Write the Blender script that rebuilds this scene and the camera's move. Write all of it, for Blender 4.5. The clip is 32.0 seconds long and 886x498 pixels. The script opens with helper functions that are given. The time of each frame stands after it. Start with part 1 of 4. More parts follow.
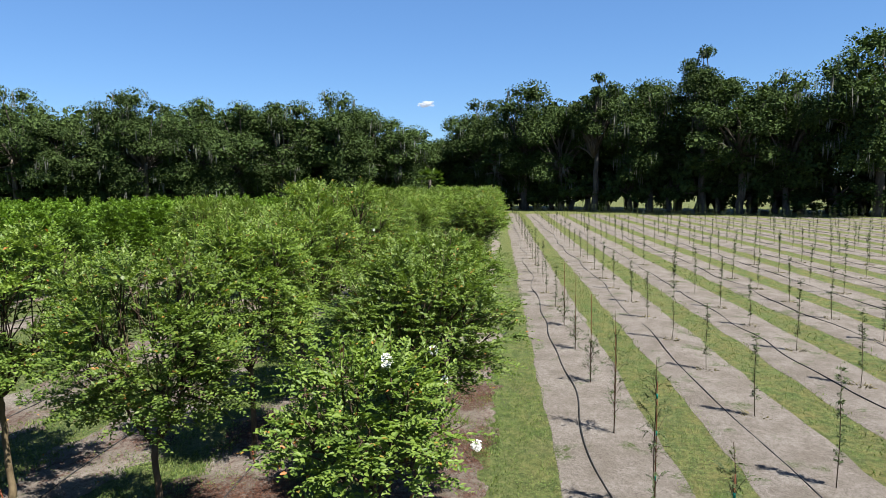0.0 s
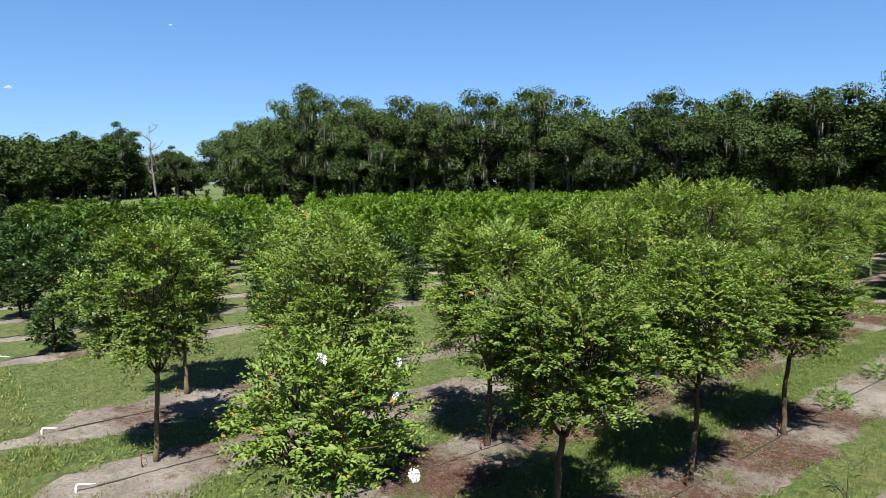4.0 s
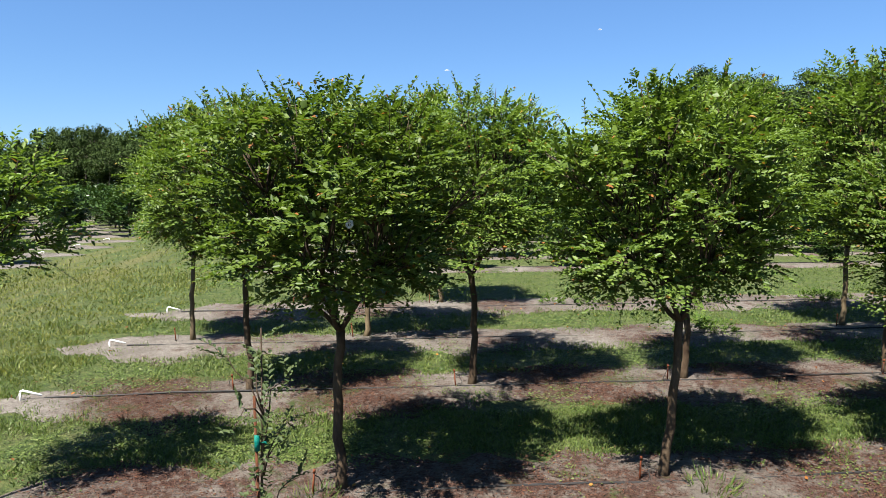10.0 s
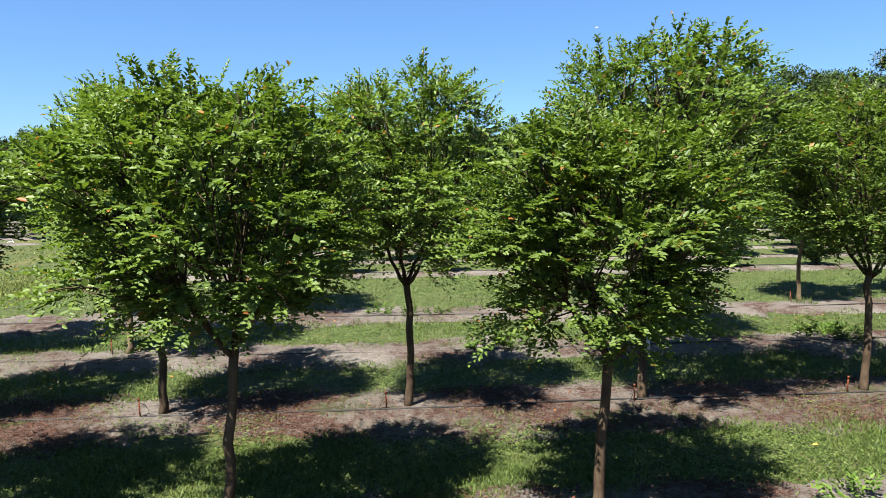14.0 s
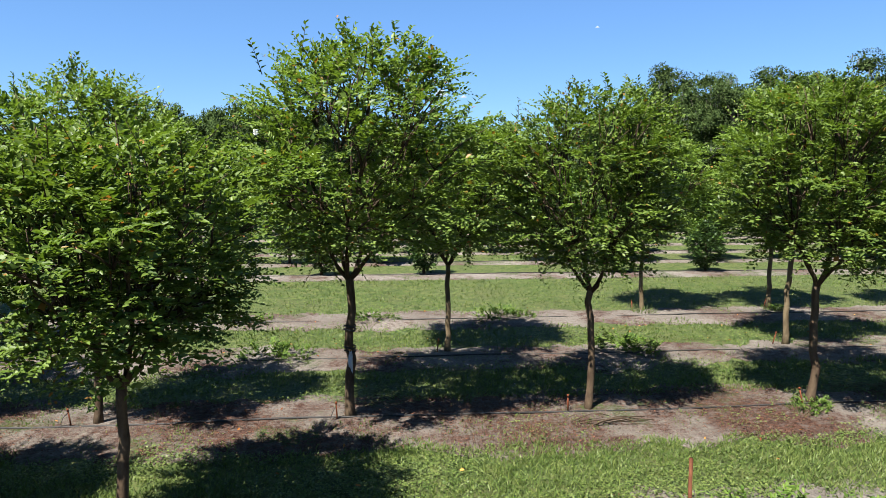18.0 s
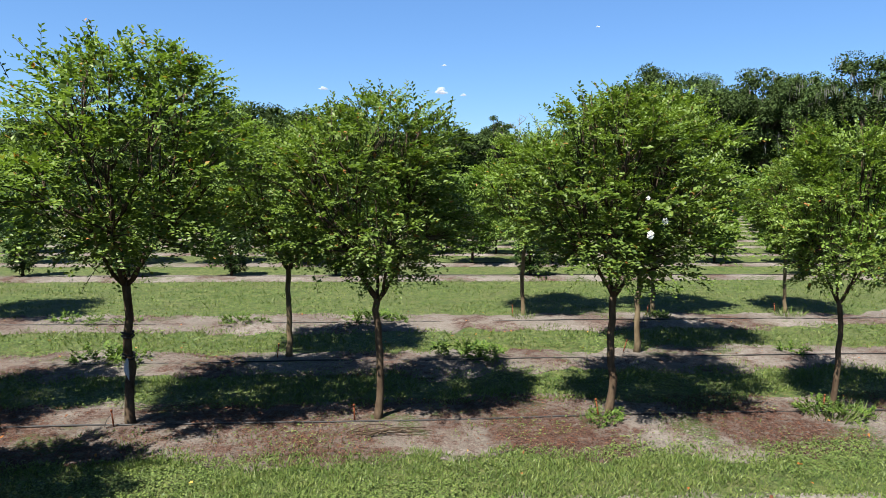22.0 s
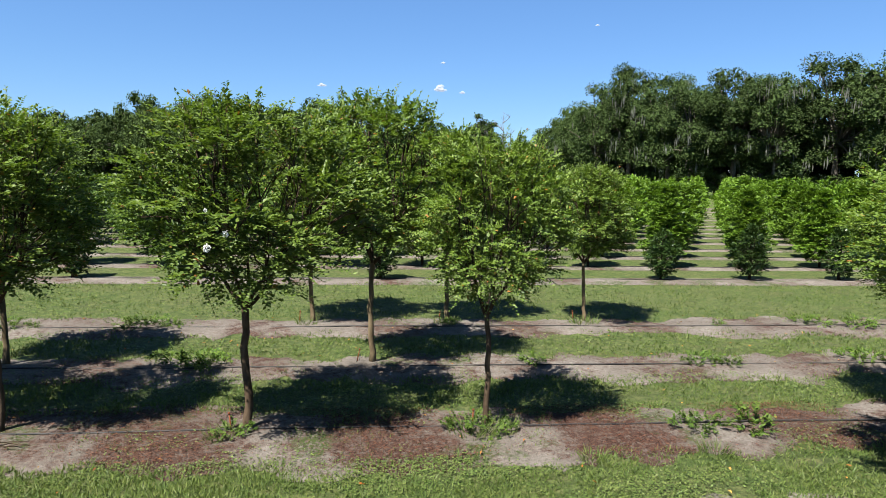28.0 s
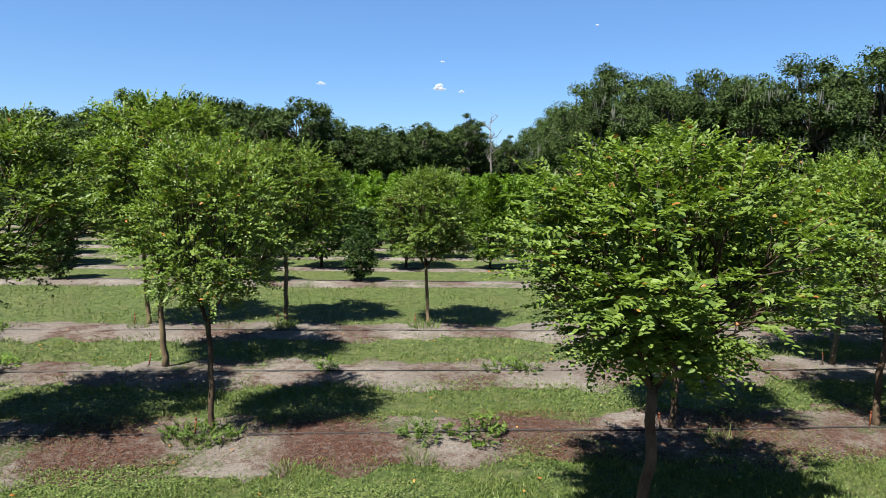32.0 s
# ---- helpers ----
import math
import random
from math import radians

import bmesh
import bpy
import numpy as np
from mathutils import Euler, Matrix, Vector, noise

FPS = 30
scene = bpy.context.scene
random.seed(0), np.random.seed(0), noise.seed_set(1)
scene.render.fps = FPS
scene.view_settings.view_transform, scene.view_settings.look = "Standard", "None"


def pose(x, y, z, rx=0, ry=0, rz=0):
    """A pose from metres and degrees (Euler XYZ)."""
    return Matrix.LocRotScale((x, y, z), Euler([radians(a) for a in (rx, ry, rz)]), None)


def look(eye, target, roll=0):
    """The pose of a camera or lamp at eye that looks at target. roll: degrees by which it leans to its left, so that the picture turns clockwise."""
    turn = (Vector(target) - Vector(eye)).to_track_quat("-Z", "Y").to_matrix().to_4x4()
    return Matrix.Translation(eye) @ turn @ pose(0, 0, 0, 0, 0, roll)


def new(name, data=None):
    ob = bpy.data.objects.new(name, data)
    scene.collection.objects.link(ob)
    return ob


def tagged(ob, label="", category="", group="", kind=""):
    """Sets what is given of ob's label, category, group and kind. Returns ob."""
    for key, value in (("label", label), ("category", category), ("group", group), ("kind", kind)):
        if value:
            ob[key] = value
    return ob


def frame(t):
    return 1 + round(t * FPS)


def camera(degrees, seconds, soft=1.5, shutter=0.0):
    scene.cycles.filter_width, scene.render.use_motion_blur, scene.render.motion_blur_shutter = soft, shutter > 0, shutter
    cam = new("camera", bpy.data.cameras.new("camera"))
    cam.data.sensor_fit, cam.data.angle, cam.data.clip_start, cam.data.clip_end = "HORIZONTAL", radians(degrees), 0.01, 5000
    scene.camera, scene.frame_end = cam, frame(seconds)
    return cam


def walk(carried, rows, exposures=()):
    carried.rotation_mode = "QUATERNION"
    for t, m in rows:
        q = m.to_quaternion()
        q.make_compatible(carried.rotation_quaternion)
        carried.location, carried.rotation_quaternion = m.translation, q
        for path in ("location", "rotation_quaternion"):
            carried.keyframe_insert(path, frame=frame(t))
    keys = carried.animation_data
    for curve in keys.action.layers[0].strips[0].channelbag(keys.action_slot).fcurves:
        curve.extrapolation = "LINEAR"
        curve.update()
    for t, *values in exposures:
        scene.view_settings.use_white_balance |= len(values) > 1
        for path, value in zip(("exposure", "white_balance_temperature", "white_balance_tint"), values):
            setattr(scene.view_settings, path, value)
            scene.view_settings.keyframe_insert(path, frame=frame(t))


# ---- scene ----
PATH = [
    (0, (-14.611, 4.467, 4.065), (-12.628, 4.634, 3.868), -0.6),
    (1, (-14.013, 3.428, 4.027), (-12.06, 3.814, 3.836), -0.7),
    (2, (-13.605, 2.589, 4.066), (-11.743, 3.291, 3.871), -0.2),
    (3, (-12.955, 1.732, 4.034), (-11.252, 2.762, 3.842), -0.3),
    (4, (-12.249, 0.884, 4.109), (-10.982, 2.418, 3.907), -0.2),
    (4.5, (-11.759, 0.548, 4.112), (-10.801, 2.292, 3.909), -0.3),
    (6.5, (-9.902, -0.189, 3.721), (-9.931, 1.801, 3.516), -0.6),
    (7, (-9.371, -0.165, 3.382), (-9.448, 1.824, 3.181), -0.2),
    (7.5, (-8.871, -0.138, 2.964), (-8.95, 1.85, 2.759), -0.3),
    (8, (-8.37, -0.097, 2.595), (-8.43, 1.891, 2.39), -0.3),
    (9, (-7.367, 0.019, 2.538), (-7.281, 2.007, 2.333), -0.3),
    (10, (-6.402, 0.227, 2.518), (-6.241, 2.21, 2.313), -0.2),
    (11, (-5.476, 0.416, 2.519), (-5.308, 2.399, 2.318), -0.5),
    (12, (-4.726, 0.601, 2.574), (-4.551, 2.582, 2.364), -0.3),
    (13, (-3.801, 0.794, 2.542), (-3.635, 2.776, 2.337), -0.5),
    (14.5, (-2.513, 0.842, 2.6), (-2.345, 2.823, 2.388), -0.2),
    (16.5, (-0.712, 0.893, 2.648), (-0.544, 2.874, 2.435), -0.0),
    (19, (1.066, 0.814, 2.71), (1.233, 2.795, 2.497), 0.1),
    (23, (3.418, 0.738, 2.818), (3.589, 2.718, 2.598), 0.7),
    (25.5, (5.131, 0.647, 2.884), (5.301, 2.627, 2.664), 0.7),
    (28, (7.001, 0.586, 2.981), (7.175, 2.565, 2.755), 1.0),
    (30, (8.603, 0.483, 3.051), (8.777, 2.462, 2.824), 1.1),
    (32, (10.19, 0.441, 3.119), (10.367, 2.42, 2.89), 1.3),
]
cam = camera(67.6, 32.0, soft=0.5)
walk(cam, [(t, look(eye, target, roll)) for t, eye, target, roll in PATH],
     [(0, 2.02), (4, 2.03), (7, 1.92), (9.5, 2.07), (12, 2.29), (16, 2.29), (20, 2.22), (25, 2.14), (32, 2.09)])

# ---- light: clear summer sky, high sun behind the camera's left shoulder ----
SUN_DIR = Vector((-1.08, -1.24, 2.75)).normalized()
world = bpy.data.worlds.new("sky")
scene.world = world
world.use_nodes = True
wn = world.node_tree
sky = wn.nodes.new("ShaderNodeTexSky")
sky.sky_type = 'NISHITA'
sky.sun_disc = False
sky.sun_elevation = math.asin(SUN_DIR.z)
sky.sun_rotation = math.atan2(SUN_DIR.x, SUN_DIR.y)
sky.altitude = 0
sky.air_density = 1.0
sky.dust_density = 0.15
sky.ozone_density = 2.0
tint = wn.nodes.new("ShaderNodeMix")
tint.data_type = 'RGBA'
tint.blend_type = 'MULTIPLY'
tint.inputs[0].default_value = 1.0
tint.inputs[7].default_value = (0.384, 0.520, 0.706, 1)
wn.links.new(sky.outputs[0], tint.inputs[6])
haze = wn.nodes.new("ShaderNodeMix")
haze.data_type = 'RGBA'
haze.inputs[0].default_value = 0.22
haze.inputs[7].default_value = (1.0, 2.35, 4.75, 1)
wn.links.new(tint.outputs[2], haze.inputs[6])
wn.links.new(haze.outputs[2], wn.nodes["Background"].inputs[0])
wn.nodes["Background"].inputs[1].default_value = 0.051
sun = new("sun", bpy.data.lights.new("sun", "SUN"))
sun.data.energy = 5.0
sun.data.angle = radians(0.53)
sun.data.color = (1.0, 0.955, 0.88)
sun.matrix_world = look(SUN_DIR * 60, (0, 0, 0))


# ---- materials ----
def material(name, rough=0.8):
    m = bpy.data.materials.new(name)
    m.use_nodes = True
    b = m.node_tree.nodes["Principled BSDF"]
    b.inputs["Roughness"].default_value = rough
    b.inputs["Specular IOR Level"].default_value = 0.13
    return m, m.node_tree, b


def noise_tex(nt, scale, detail=3.0, rough=0.6, vec=None):
    n = nt.nodes.new("ShaderNodeTexNoise")
    n.inputs["Scale"].default_value = scale
    n.inputs["Detail"].default_value = detail
    n.inputs["Roughness"].default_value = rough
    if vec is None:
        vec = nt.nodes.new("ShaderNodeTexCoord").outputs["Object"]
    nt.links.new(vec, n.inputs["Vector"])
    return n.outputs["Fac"]


def ramp(nt, fac, stops):
    r = nt.nodes.new("ShaderNodeValToRGB")
    while len(r.color_ramp.elements) < len(stops):
        r.color_ramp.elements.new(0.5)
    for e, (p, c) in zip(r.color_ramp.elements, stops):
        e.position = p
        e.color = (*c, 1) if len(c) == 3 else c
    nt.links.new(fac, r.inputs[0])
    return r.outputs[0]


def mix(nt, fac, a, b, mode='MIX'):
    n = nt.nodes.new("ShaderNodeMix")
    n.data_type = 'RGBA'
    n.blend_type = mode
    for v, s in ((fac, n.inputs[0]), (a, n.inputs[6]), (b, n.inputs[7])):
        if isinstance(v, (int, float)):
            s.default_value = v
        elif isinstance(v, tuple):
            s.default_value = (*v, 1)
        else:
            nt.links.new(v, s)
    return n.outputs[2]


def bump(nt, bsdf, height, strength, dist):
    n = nt.nodes.new("ShaderNodeBump")
    n.inputs["Strength"].default_value = strength
    n.inputs["Distance"].default_value = dist
    nt.links.new(height, n.inputs["Height"])
    nt.links.new(n.outputs[0], bsdf.inputs["Normal"])


def leaf_material(name, dark, mid, light, rough=0.42, glow=0.35, old=None, sheen=0.13):
    """Leaves: each leaf its own tone, each tree a shade of its own, thin enough to let light through."""
    m, nt, b = material(name, rough)
    b.inputs["Specular IOR Level"].default_value = sheen
    geo = nt.nodes.new("ShaderNodeNewGeometry")
    obj = nt.nodes.new("ShaderNodeObjectInfo")
    stops = [(0.0, dark), (0.5, mid), (0.93, light)]
    if old:
        stops += [(0.985, light), (0.99, old)]
    c = ramp(nt, geo.outputs["Random Per Island"], stops)
    patch = noise_tex(nt, 1.7, 2.0)
    c = mix(nt, ramp(nt, patch, [(0.42, (0, 0, 0)), (0.75, (0.45, 0.45, 0.45))]), c, light)
    tone = nt.nodes.new("ShaderNodeMapRange")
    tone.inputs[3].default_value, tone.inputs[4].default_value = 0.82, 1.15
    nt.links.new(obj.outputs["Random"], tone.inputs[0])
    c = mix(nt, 1.0, c, tone.outputs[0], 'MULTIPLY')
    nt.links.new(c, b.inputs["Base Color"])
    t = nt.nodes.new("ShaderNodeBsdfTranslucent")
    nt.links.new(mix(nt, 1.0, c, (1.25, 1.35, 0.55), 'MULTIPLY'), t.inputs[0])
    s = nt.nodes.new("ShaderNodeMixShader")
    s.inputs[0].default_value = glow
    nt.links.new(b.outputs[0], s.inputs[1])
    nt.links.new(t.outputs[0], s.inputs[2])
    nt.links.new(s.outputs[0], nt.nodes["Material Output"].inputs[0])
    return m


def two_tone(name, a, b_, scale, rough=0.85, strength=0.4, dist=0.02, stretch=None):
    m, nt, b = material(name, rough)
    vec = nt.nodes.new("ShaderNodeTexCoord").outputs["Object"]
    if stretch:
        mp = nt.nodes.new("ShaderNodeMapping")
        mp.inputs["Scale"].default_value = stretch
        nt.links.new(vec, mp.inputs[0])
        vec = mp.outputs[0]
    f = noise_tex(nt, scale, 4, 0.65, vec)
    nt.links.new(ramp(nt, f, [(0.32, a), (0.68, b_)]), b.inputs["Base Color"])
    bump(nt, b, noise_tex(nt, scale * 4, 4, 0.7, vec), strength, dist)
    return m


def grass_material():
    m, nt, b = material("turf", 0.75)
    n1 = noise_tex(nt, 0.35, 4)
    n2 = noise_tex(nt, 2.6, 5, 0.7)
    n3 = noise_tex(nt, 38, 4, 0.75)
    c = ramp(nt, n2, [(0.40, (0.0297, 0.0513, 0.0107)), (0.50, (0.0458, 0.0718, 0.0164)), (0.60, (0.0692, 0.0847, 0.0259))])
    c = mix(nt, ramp(nt, noise_tex(nt, 0.9, 6, 0.75), [(0.5, (0, 0, 0)), (0.68, (0.6, 0.6, 0.6))]), c, (0.0738, 0.0603, 0.0355))
    c = mix(nt, ramp(nt, n1, [(0.42, (0, 0, 0)), (0.7, (0.65, 0.65, 0.65))]), c, (0.0724, 0.0798, 0.0299))
    # fine dark flecks: shade between the blades, put into the turf colour
    c = mix(nt, ramp(nt, n3, [(0.42, (0.6, 0.6, 0.6)), (0.52, (0, 0, 0))]), c, (0.0159, 0.0238, 0.0068))
    xyz = nt.nodes.new("ShaderNodeSeparateXYZ")
    vec = nt.nodes.new("ShaderNodeTexCoord").outputs["Object"]
    nt.links.new(vec, xyz.inputs[0])
    worn = nt.nodes.new("ShaderNodeMapRange")
    worn.inputs[1].default_value, worn.inputs[2].default_value = -11.6, -13.0
    nt.links.new(xyz.outputs[0], worn.inputs[0])
    mp = nt.nodes.new("ShaderNodeMapping")
    mp.inputs["Scale"].default_value = (1, 0.10, 1)
    mp.inputs["Rotation"].default_value = (0, 0, -0.12)
    nt.links.new(vec, mp.inputs[0])
    streak = ramp(nt, noise_tex(nt, 0.9, 5, 0.7, mp.outputs[0]), [(0.47, (0, 0, 0)), (0.62, (0.75, 0.75, 0.75))])
    c = mix(nt, mix(nt, 1.0, streak, worn.outputs[0], 'MULTIPLY'), c, (0.1044, 0.0898, 0.0358))
    dry = nt.nodes.new("ShaderNodeMapRange")
    dry.inputs[1].default_value, dry.inputs[2].default_value = 4.7, 3.2
    nt.links.new(xyz.outputs[1], dry.inputs[0])
    straw = ramp(nt, noise_tex(nt, 1.6, 5, 0.75), [(0.42, (0, 0, 0)), (0.6, (0.7, 0.7, 0.7))])
    c = mix(nt, mix(nt, 1.0, straw, dry.outputs[0], 'MULTIPLY'), c, (0.0850, 0.0700, 0.0244))
    n5 = noise_tex(nt, 7.5, 5, 0.8)
    c = mix(nt, ramp(nt, n5, [(0.43, (0.7, 0.7, 0.7)), (0.50, (0, 0, 0))]), c, (0.0235, 0.0365, 0.0088))
    c = mix(nt, ramp(nt, n5, [(0.51, (0, 0, 0)), (0.59, (0.6, 0.6, 0.6))]), c, (0.0882, 0.0946, 0.0329))
    nt.links.new(c, b.inputs["Base Color"])
    bump(nt, b, mix(nt, 0.5, n3, n5), 1.0, 0.07)
    return m


def sand_material(name, mulch, weeds):
    """Grey-beige sand; mulch: how much red-brown litter lies on it; weeds: how much creeping green."""
    m, nt, b = material(name, 0.95)
    n1 = noise_tex(nt, 1.1, 5, 0.65)
    n2 = noise_tex(nt, 14, 5, 0.75)
    n3 = noise_tex(nt, 75, 3, 0.7)
    c = ramp(nt, n1, [(0.41, (0.1050, 0.0930, 0.0800)), (0.5, (0.1340, 0.1200, 0.1050)), (0.60, (0.1700, 0.1540, 0.1360))] if mulch else
             [(0.41, (0.0933, 0.0827, 0.0720)), (0.5, (0.1166, 0.1049, 0.0944)), (0.60, (0.1378, 0.1261, 0.1145))])
    c = mix(nt, ramp(nt, n2, [(0.4, (0.6, 0.6, 0.6)), (0.62, (0, 0, 0))]), c, (0.0615, 0.0519, 0.0425))
    if mulch:
        xyz = nt.nodes.new("ShaderNodeSeparateXYZ")
        nt.links.new(nt.nodes.new("ShaderNodeTexCoord").outputs["Object"], xyz.inputs[0])

        def calc(op, *args):
            k = nt.nodes.new("ShaderNodeMath")
            k.operation = op
            for v, s in zip(args, k.inputs):
                if isinstance(v, float):
                    s.default_value = v
                else:
                    nt.links.new(v, s)
            return k.outputs[0]
        w1 = calc('SINE', calc('ADD', calc('MULTIPLY_ADD', xyz.outputs[0], 2.31, -4.91), calc('MULTIPLY', xyz.outputs[1], 1.185)))
        w2 = calc('SINE', calc('MULTIPLY_ADD', xyz.outputs[0], 2.7, 1.0))
        drift = calc('MULTIPLY_ADD', noise_tex(nt, 2.2, 7, 0.85), 10.0, -5.0)
        blot = calc('MULTIPLY_ADD', calc('ADD', calc('MULTIPLY_ADD', w1, 0.5, calc('MULTIPLY', w2, 0.4)), calc('MULTIPLY_ADD', calc('MINIMUM', calc('ADD', xyz.outputs[0], 9.2), 0.0), 0.9, drift)), 0.25, 0.5)
        bare = calc('MULTIPLY', calc('MINIMUM', calc('MAXIMUM', calc('MULTIPLY_ADD', xyz.outputs[0], 0.5, 0.25), 0.0), 1.0), calc('MINIMUM', calc('MAXIMUM', calc('MULTIPLY_ADD', xyz.outputs[1], -2.0, 14.0), 0.0), 1.0))
        blot = calc('MULTIPLY_ADD', bare, -0.45, blot)
        lit = mix(nt, ramp(nt, n3, [(0.42, (0, 0, 0)), (0.58, (1, 1, 1))]), (0.0120, 0.0062, 0.0043), (0.0660, 0.0330, 0.0230))
        w = mix(nt, 1.0, ramp(nt, blot, [(0.50 - mulch, (0, 0, 0)), (0.86 - mulch, (1, 1, 1))]),
                ramp(nt, n2, [(0.36, (0.15, 0.15, 0.15)), (0.5, (1, 1, 1))]), 'MULTIPLY')
        c = mix(nt, w, c, lit)
    if weeds:
        g = mix(nt, 1.0, ramp(nt, noise_tex(nt, 0.9, 4, 0.7), [(0.62 - weeds, (0, 0, 0)), (0.7 - weeds, (1, 1, 1))]),
                ramp(nt, noise_tex(nt, 22, 4, 0.7), [(0.44, (0, 0, 0)), (0.52, (1, 1, 1))]), 'MULTIPLY')
        c = mix(nt, g, c, (0.0281, 0.0418, 0.0096))
    nt.links.new(c, b.inputs["Base Color"])
    n4 = noise_tex(nt, 32, 4, 0.8)
    c = mix(nt, ramp(nt, n4, [(0.36, (0.55, 0.55, 0.55)), (0.5, (0, 0, 0))]), c, (0.0318, 0.0238, 0.0185))
    nt.links.new(c, b.inputs["Base Color"])
    bump(nt, b, mix(nt, 0.5, n2, n4), 1.0, 0.05)
    return m


M_TURF = grass_material()
M_SAND = sand_material("bare_sand", 0.0, 0.05)
M_BED = sand_material("mulched_bed", 0.29, 0.07)
M_BED_BARE = sand_material("thinly_mulched_bed", 0.11, 0.03)
M_BACK = sand_material("back_bed", 0.05, 0.1)
M_BARK = two_tone("smooth_bark", (0.0240, 0.0145, 0.0088), (0.0820, 0.0590, 0.0370), 9, 0.8, 0.5, 0.01, (1, 1, 0.4))
M_BARK_TAN = two_tone("tan_bark", (0.0480, 0.0350, 0.0200), (0.1350, 0.1050, 0.0620), 9, 0.8, 0.5, 0.01, (1, 1, 0.4))
M_TWIG = two_tone("twig_bark", (0.0223, 0.0148, 0.0090), (0.0503, 0.0355, 0.0223), 9, 0.8)
M_OAKBARK = two_tone("oak_bark", (0.0345, 0.0296, 0.0246), (0.0936, 0.0810, 0.0690), 3, 0.95, 0.8, 0.08, (1, 1, 0.3))
M_MYRTLE = leaf_material("myrtle_leaf", (0.0350, 0.0640, 0.0120), (0.0660, 0.1050, 0.0175), (0.1010, 0.1450, 0.0270), 0.46, 0.33, (0.2174, 0.0836, 0.0251), 0.19)
M_HOLLY = leaf_material("dark_glossy_leaf", (0.0099, 0.0231, 0.0055), (0.0194, 0.0407, 0.0094), (0.0351, 0.0616, 0.0148), 0.33, 0.15)
M_EGG = leaf_material("mid_green_leaf", (0.0161, 0.0352, 0.0051), (0.0323, 0.0640, 0.0085), (0.0605, 0.0993, 0.0146), 0.42, 0.2)
M_BRIGHT = leaf_material("bright_leaf", (0.0286, 0.0600, 0.0066), (0.0568, 0.1074, 0.0108), (0.0881, 0.1448, 0.0187), 0.42, 0.3)
M_OAK = leaf_material("oak_leaf", (0.0164, 0.0282, 0.0095), (0.0256, 0.0433, 0.0129), (0.0447, 0.0681, 0.0200), 0.8, 0.1, None, 0.06)
M_CONE = leaf_material("conifer_leaf", (0.0070, 0.0158, 0.0055), (0.0119, 0.0228, 0.0076), (0.0206, 0.0331, 0.0104), 0.6, 0.1)
M_MOSS = two_tone("grey_moss", (0.0540, 0.0597, 0.0484), (0.0974, 0.1025, 0.0868), 6, 0.95)
M_WHIP = leaf_material("whip_leaf", (0.0173, 0.0293, 0.0104), (0.0277, 0.0418, 0.0142), (0.0450, 0.0591, 0.0228), 0.5, 0.2)
M_WEED = leaf_material("weed_leaf", (0.0229, 0.0487, 0.0066), (0.0456, 0.0841, 0.0122), (0.0782, 0.1166, 0.0194), 0.5, 0.25)
M_BLADE = leaf_material("grass_blade", (0.0350, 0.0590, 0.0130), (0.0590, 0.0910, 0.0200), (0.0960, 0.1190, 0.0330), 0.5, 0.25, None, 0.2)
M_LANE = leaf_material("lane_grass_blade", (0.0430, 0.0600, 0.0125), (0.0740, 0.0930, 0.0195), (0.1250, 0.1240, 0.0330), 0.5, 0.25, None, 0.2)
M_DEADWOOD = two_tone("grey_deadwood", (0.0600, 0.0560, 0.0510), (0.1250, 0.1170, 0.1070), 2, 0.9, 0.4, 0.03, (1, 1, 0.3))
M_HOSE = two_tone("black_hose", (0.010, 0.010, 0.010), (0.024, 0.023, 0.022), 5, 0.55, 0.1, 0.002)
M_PVC = two_tone("white_pipe", (0.5336, 0.5336, 0.5189), (0.6153, 0.6153, 0.6076), 4, 0.4, 0.05, 0.002)
M_PETAL = two_tone("white_petal", (0.4878, 0.4878, 0.4608), (0.6099, 0.6099, 0.5896), 30, 0.7, 0.3, 0.01)
M_STAKE = two_tone("rust_stake", (0.0361, 0.0113, 0.0045), (0.0766, 0.0293, 0.0136), 20, 0.8)
M_EMIT = two_tone("orange_emitter", (0.0828, 0.0207, 0.0083), (0.1139, 0.0352, 0.0144), 20, 0.6)
M_TAPE = two_tone("teal_tape", (0.0000, 0.0776, 0.0610), (0.0028, 0.1109, 0.0860), 10, 0.5)
M_RIBBON = two_tone("pale_ribbon", (0.2534, 0.2647, 0.2816), (0.3661, 0.3773, 0.3942), 10, 0.5)
M_DRY = leaf_material("dry_weed", (0.0352, 0.0282, 0.0127), (0.0704, 0.0598, 0.0246), (0.1126, 0.0986, 0.0422), 0.7, 0.1)
M_LITTER = leaf_material("dead_leaf", (0.0166, 0.0084, 0.0059), (0.0500, 0.0225, 0.0143), (0.1010, 0.0475, 0.0285), 0.9, 0.05)
M_FALLEN = leaf_material("fallen_leaf", (0.0880, 0.0308, 0.0106), (0.2112, 0.0748, 0.0176), (0.2992, 0.1760, 0.0440), 0.7, 0.2)
M_CLOUD, _nt, _b = material("cloud_glow", 1.0)
_b.inputs["Base Color"].default_value = (0.25, 0.25, 0.27, 1)
# added glow in place of sunlight scattered through the puffs; the base is grey
_b.inputs["Emission Color"].default_value = (0.62, 0.72, 0.88, 1)
_b.inputs["Emission Strength"].default_value = 0.165
_tr = _nt.nodes.new("ShaderNodeBsdfTransparent")
_mx = _nt.nodes.new("ShaderNodeMixShader")
_mx.inputs[0].default_value = 0.26
_nt.links.new(_tr.outputs[0], _mx.inputs[1])
_nt.links.new(_b.outputs[0], _mx.inputs[2])
_nt.links.new(_mx.outputs[0], _nt.nodes["Material Output"].inputs[0])



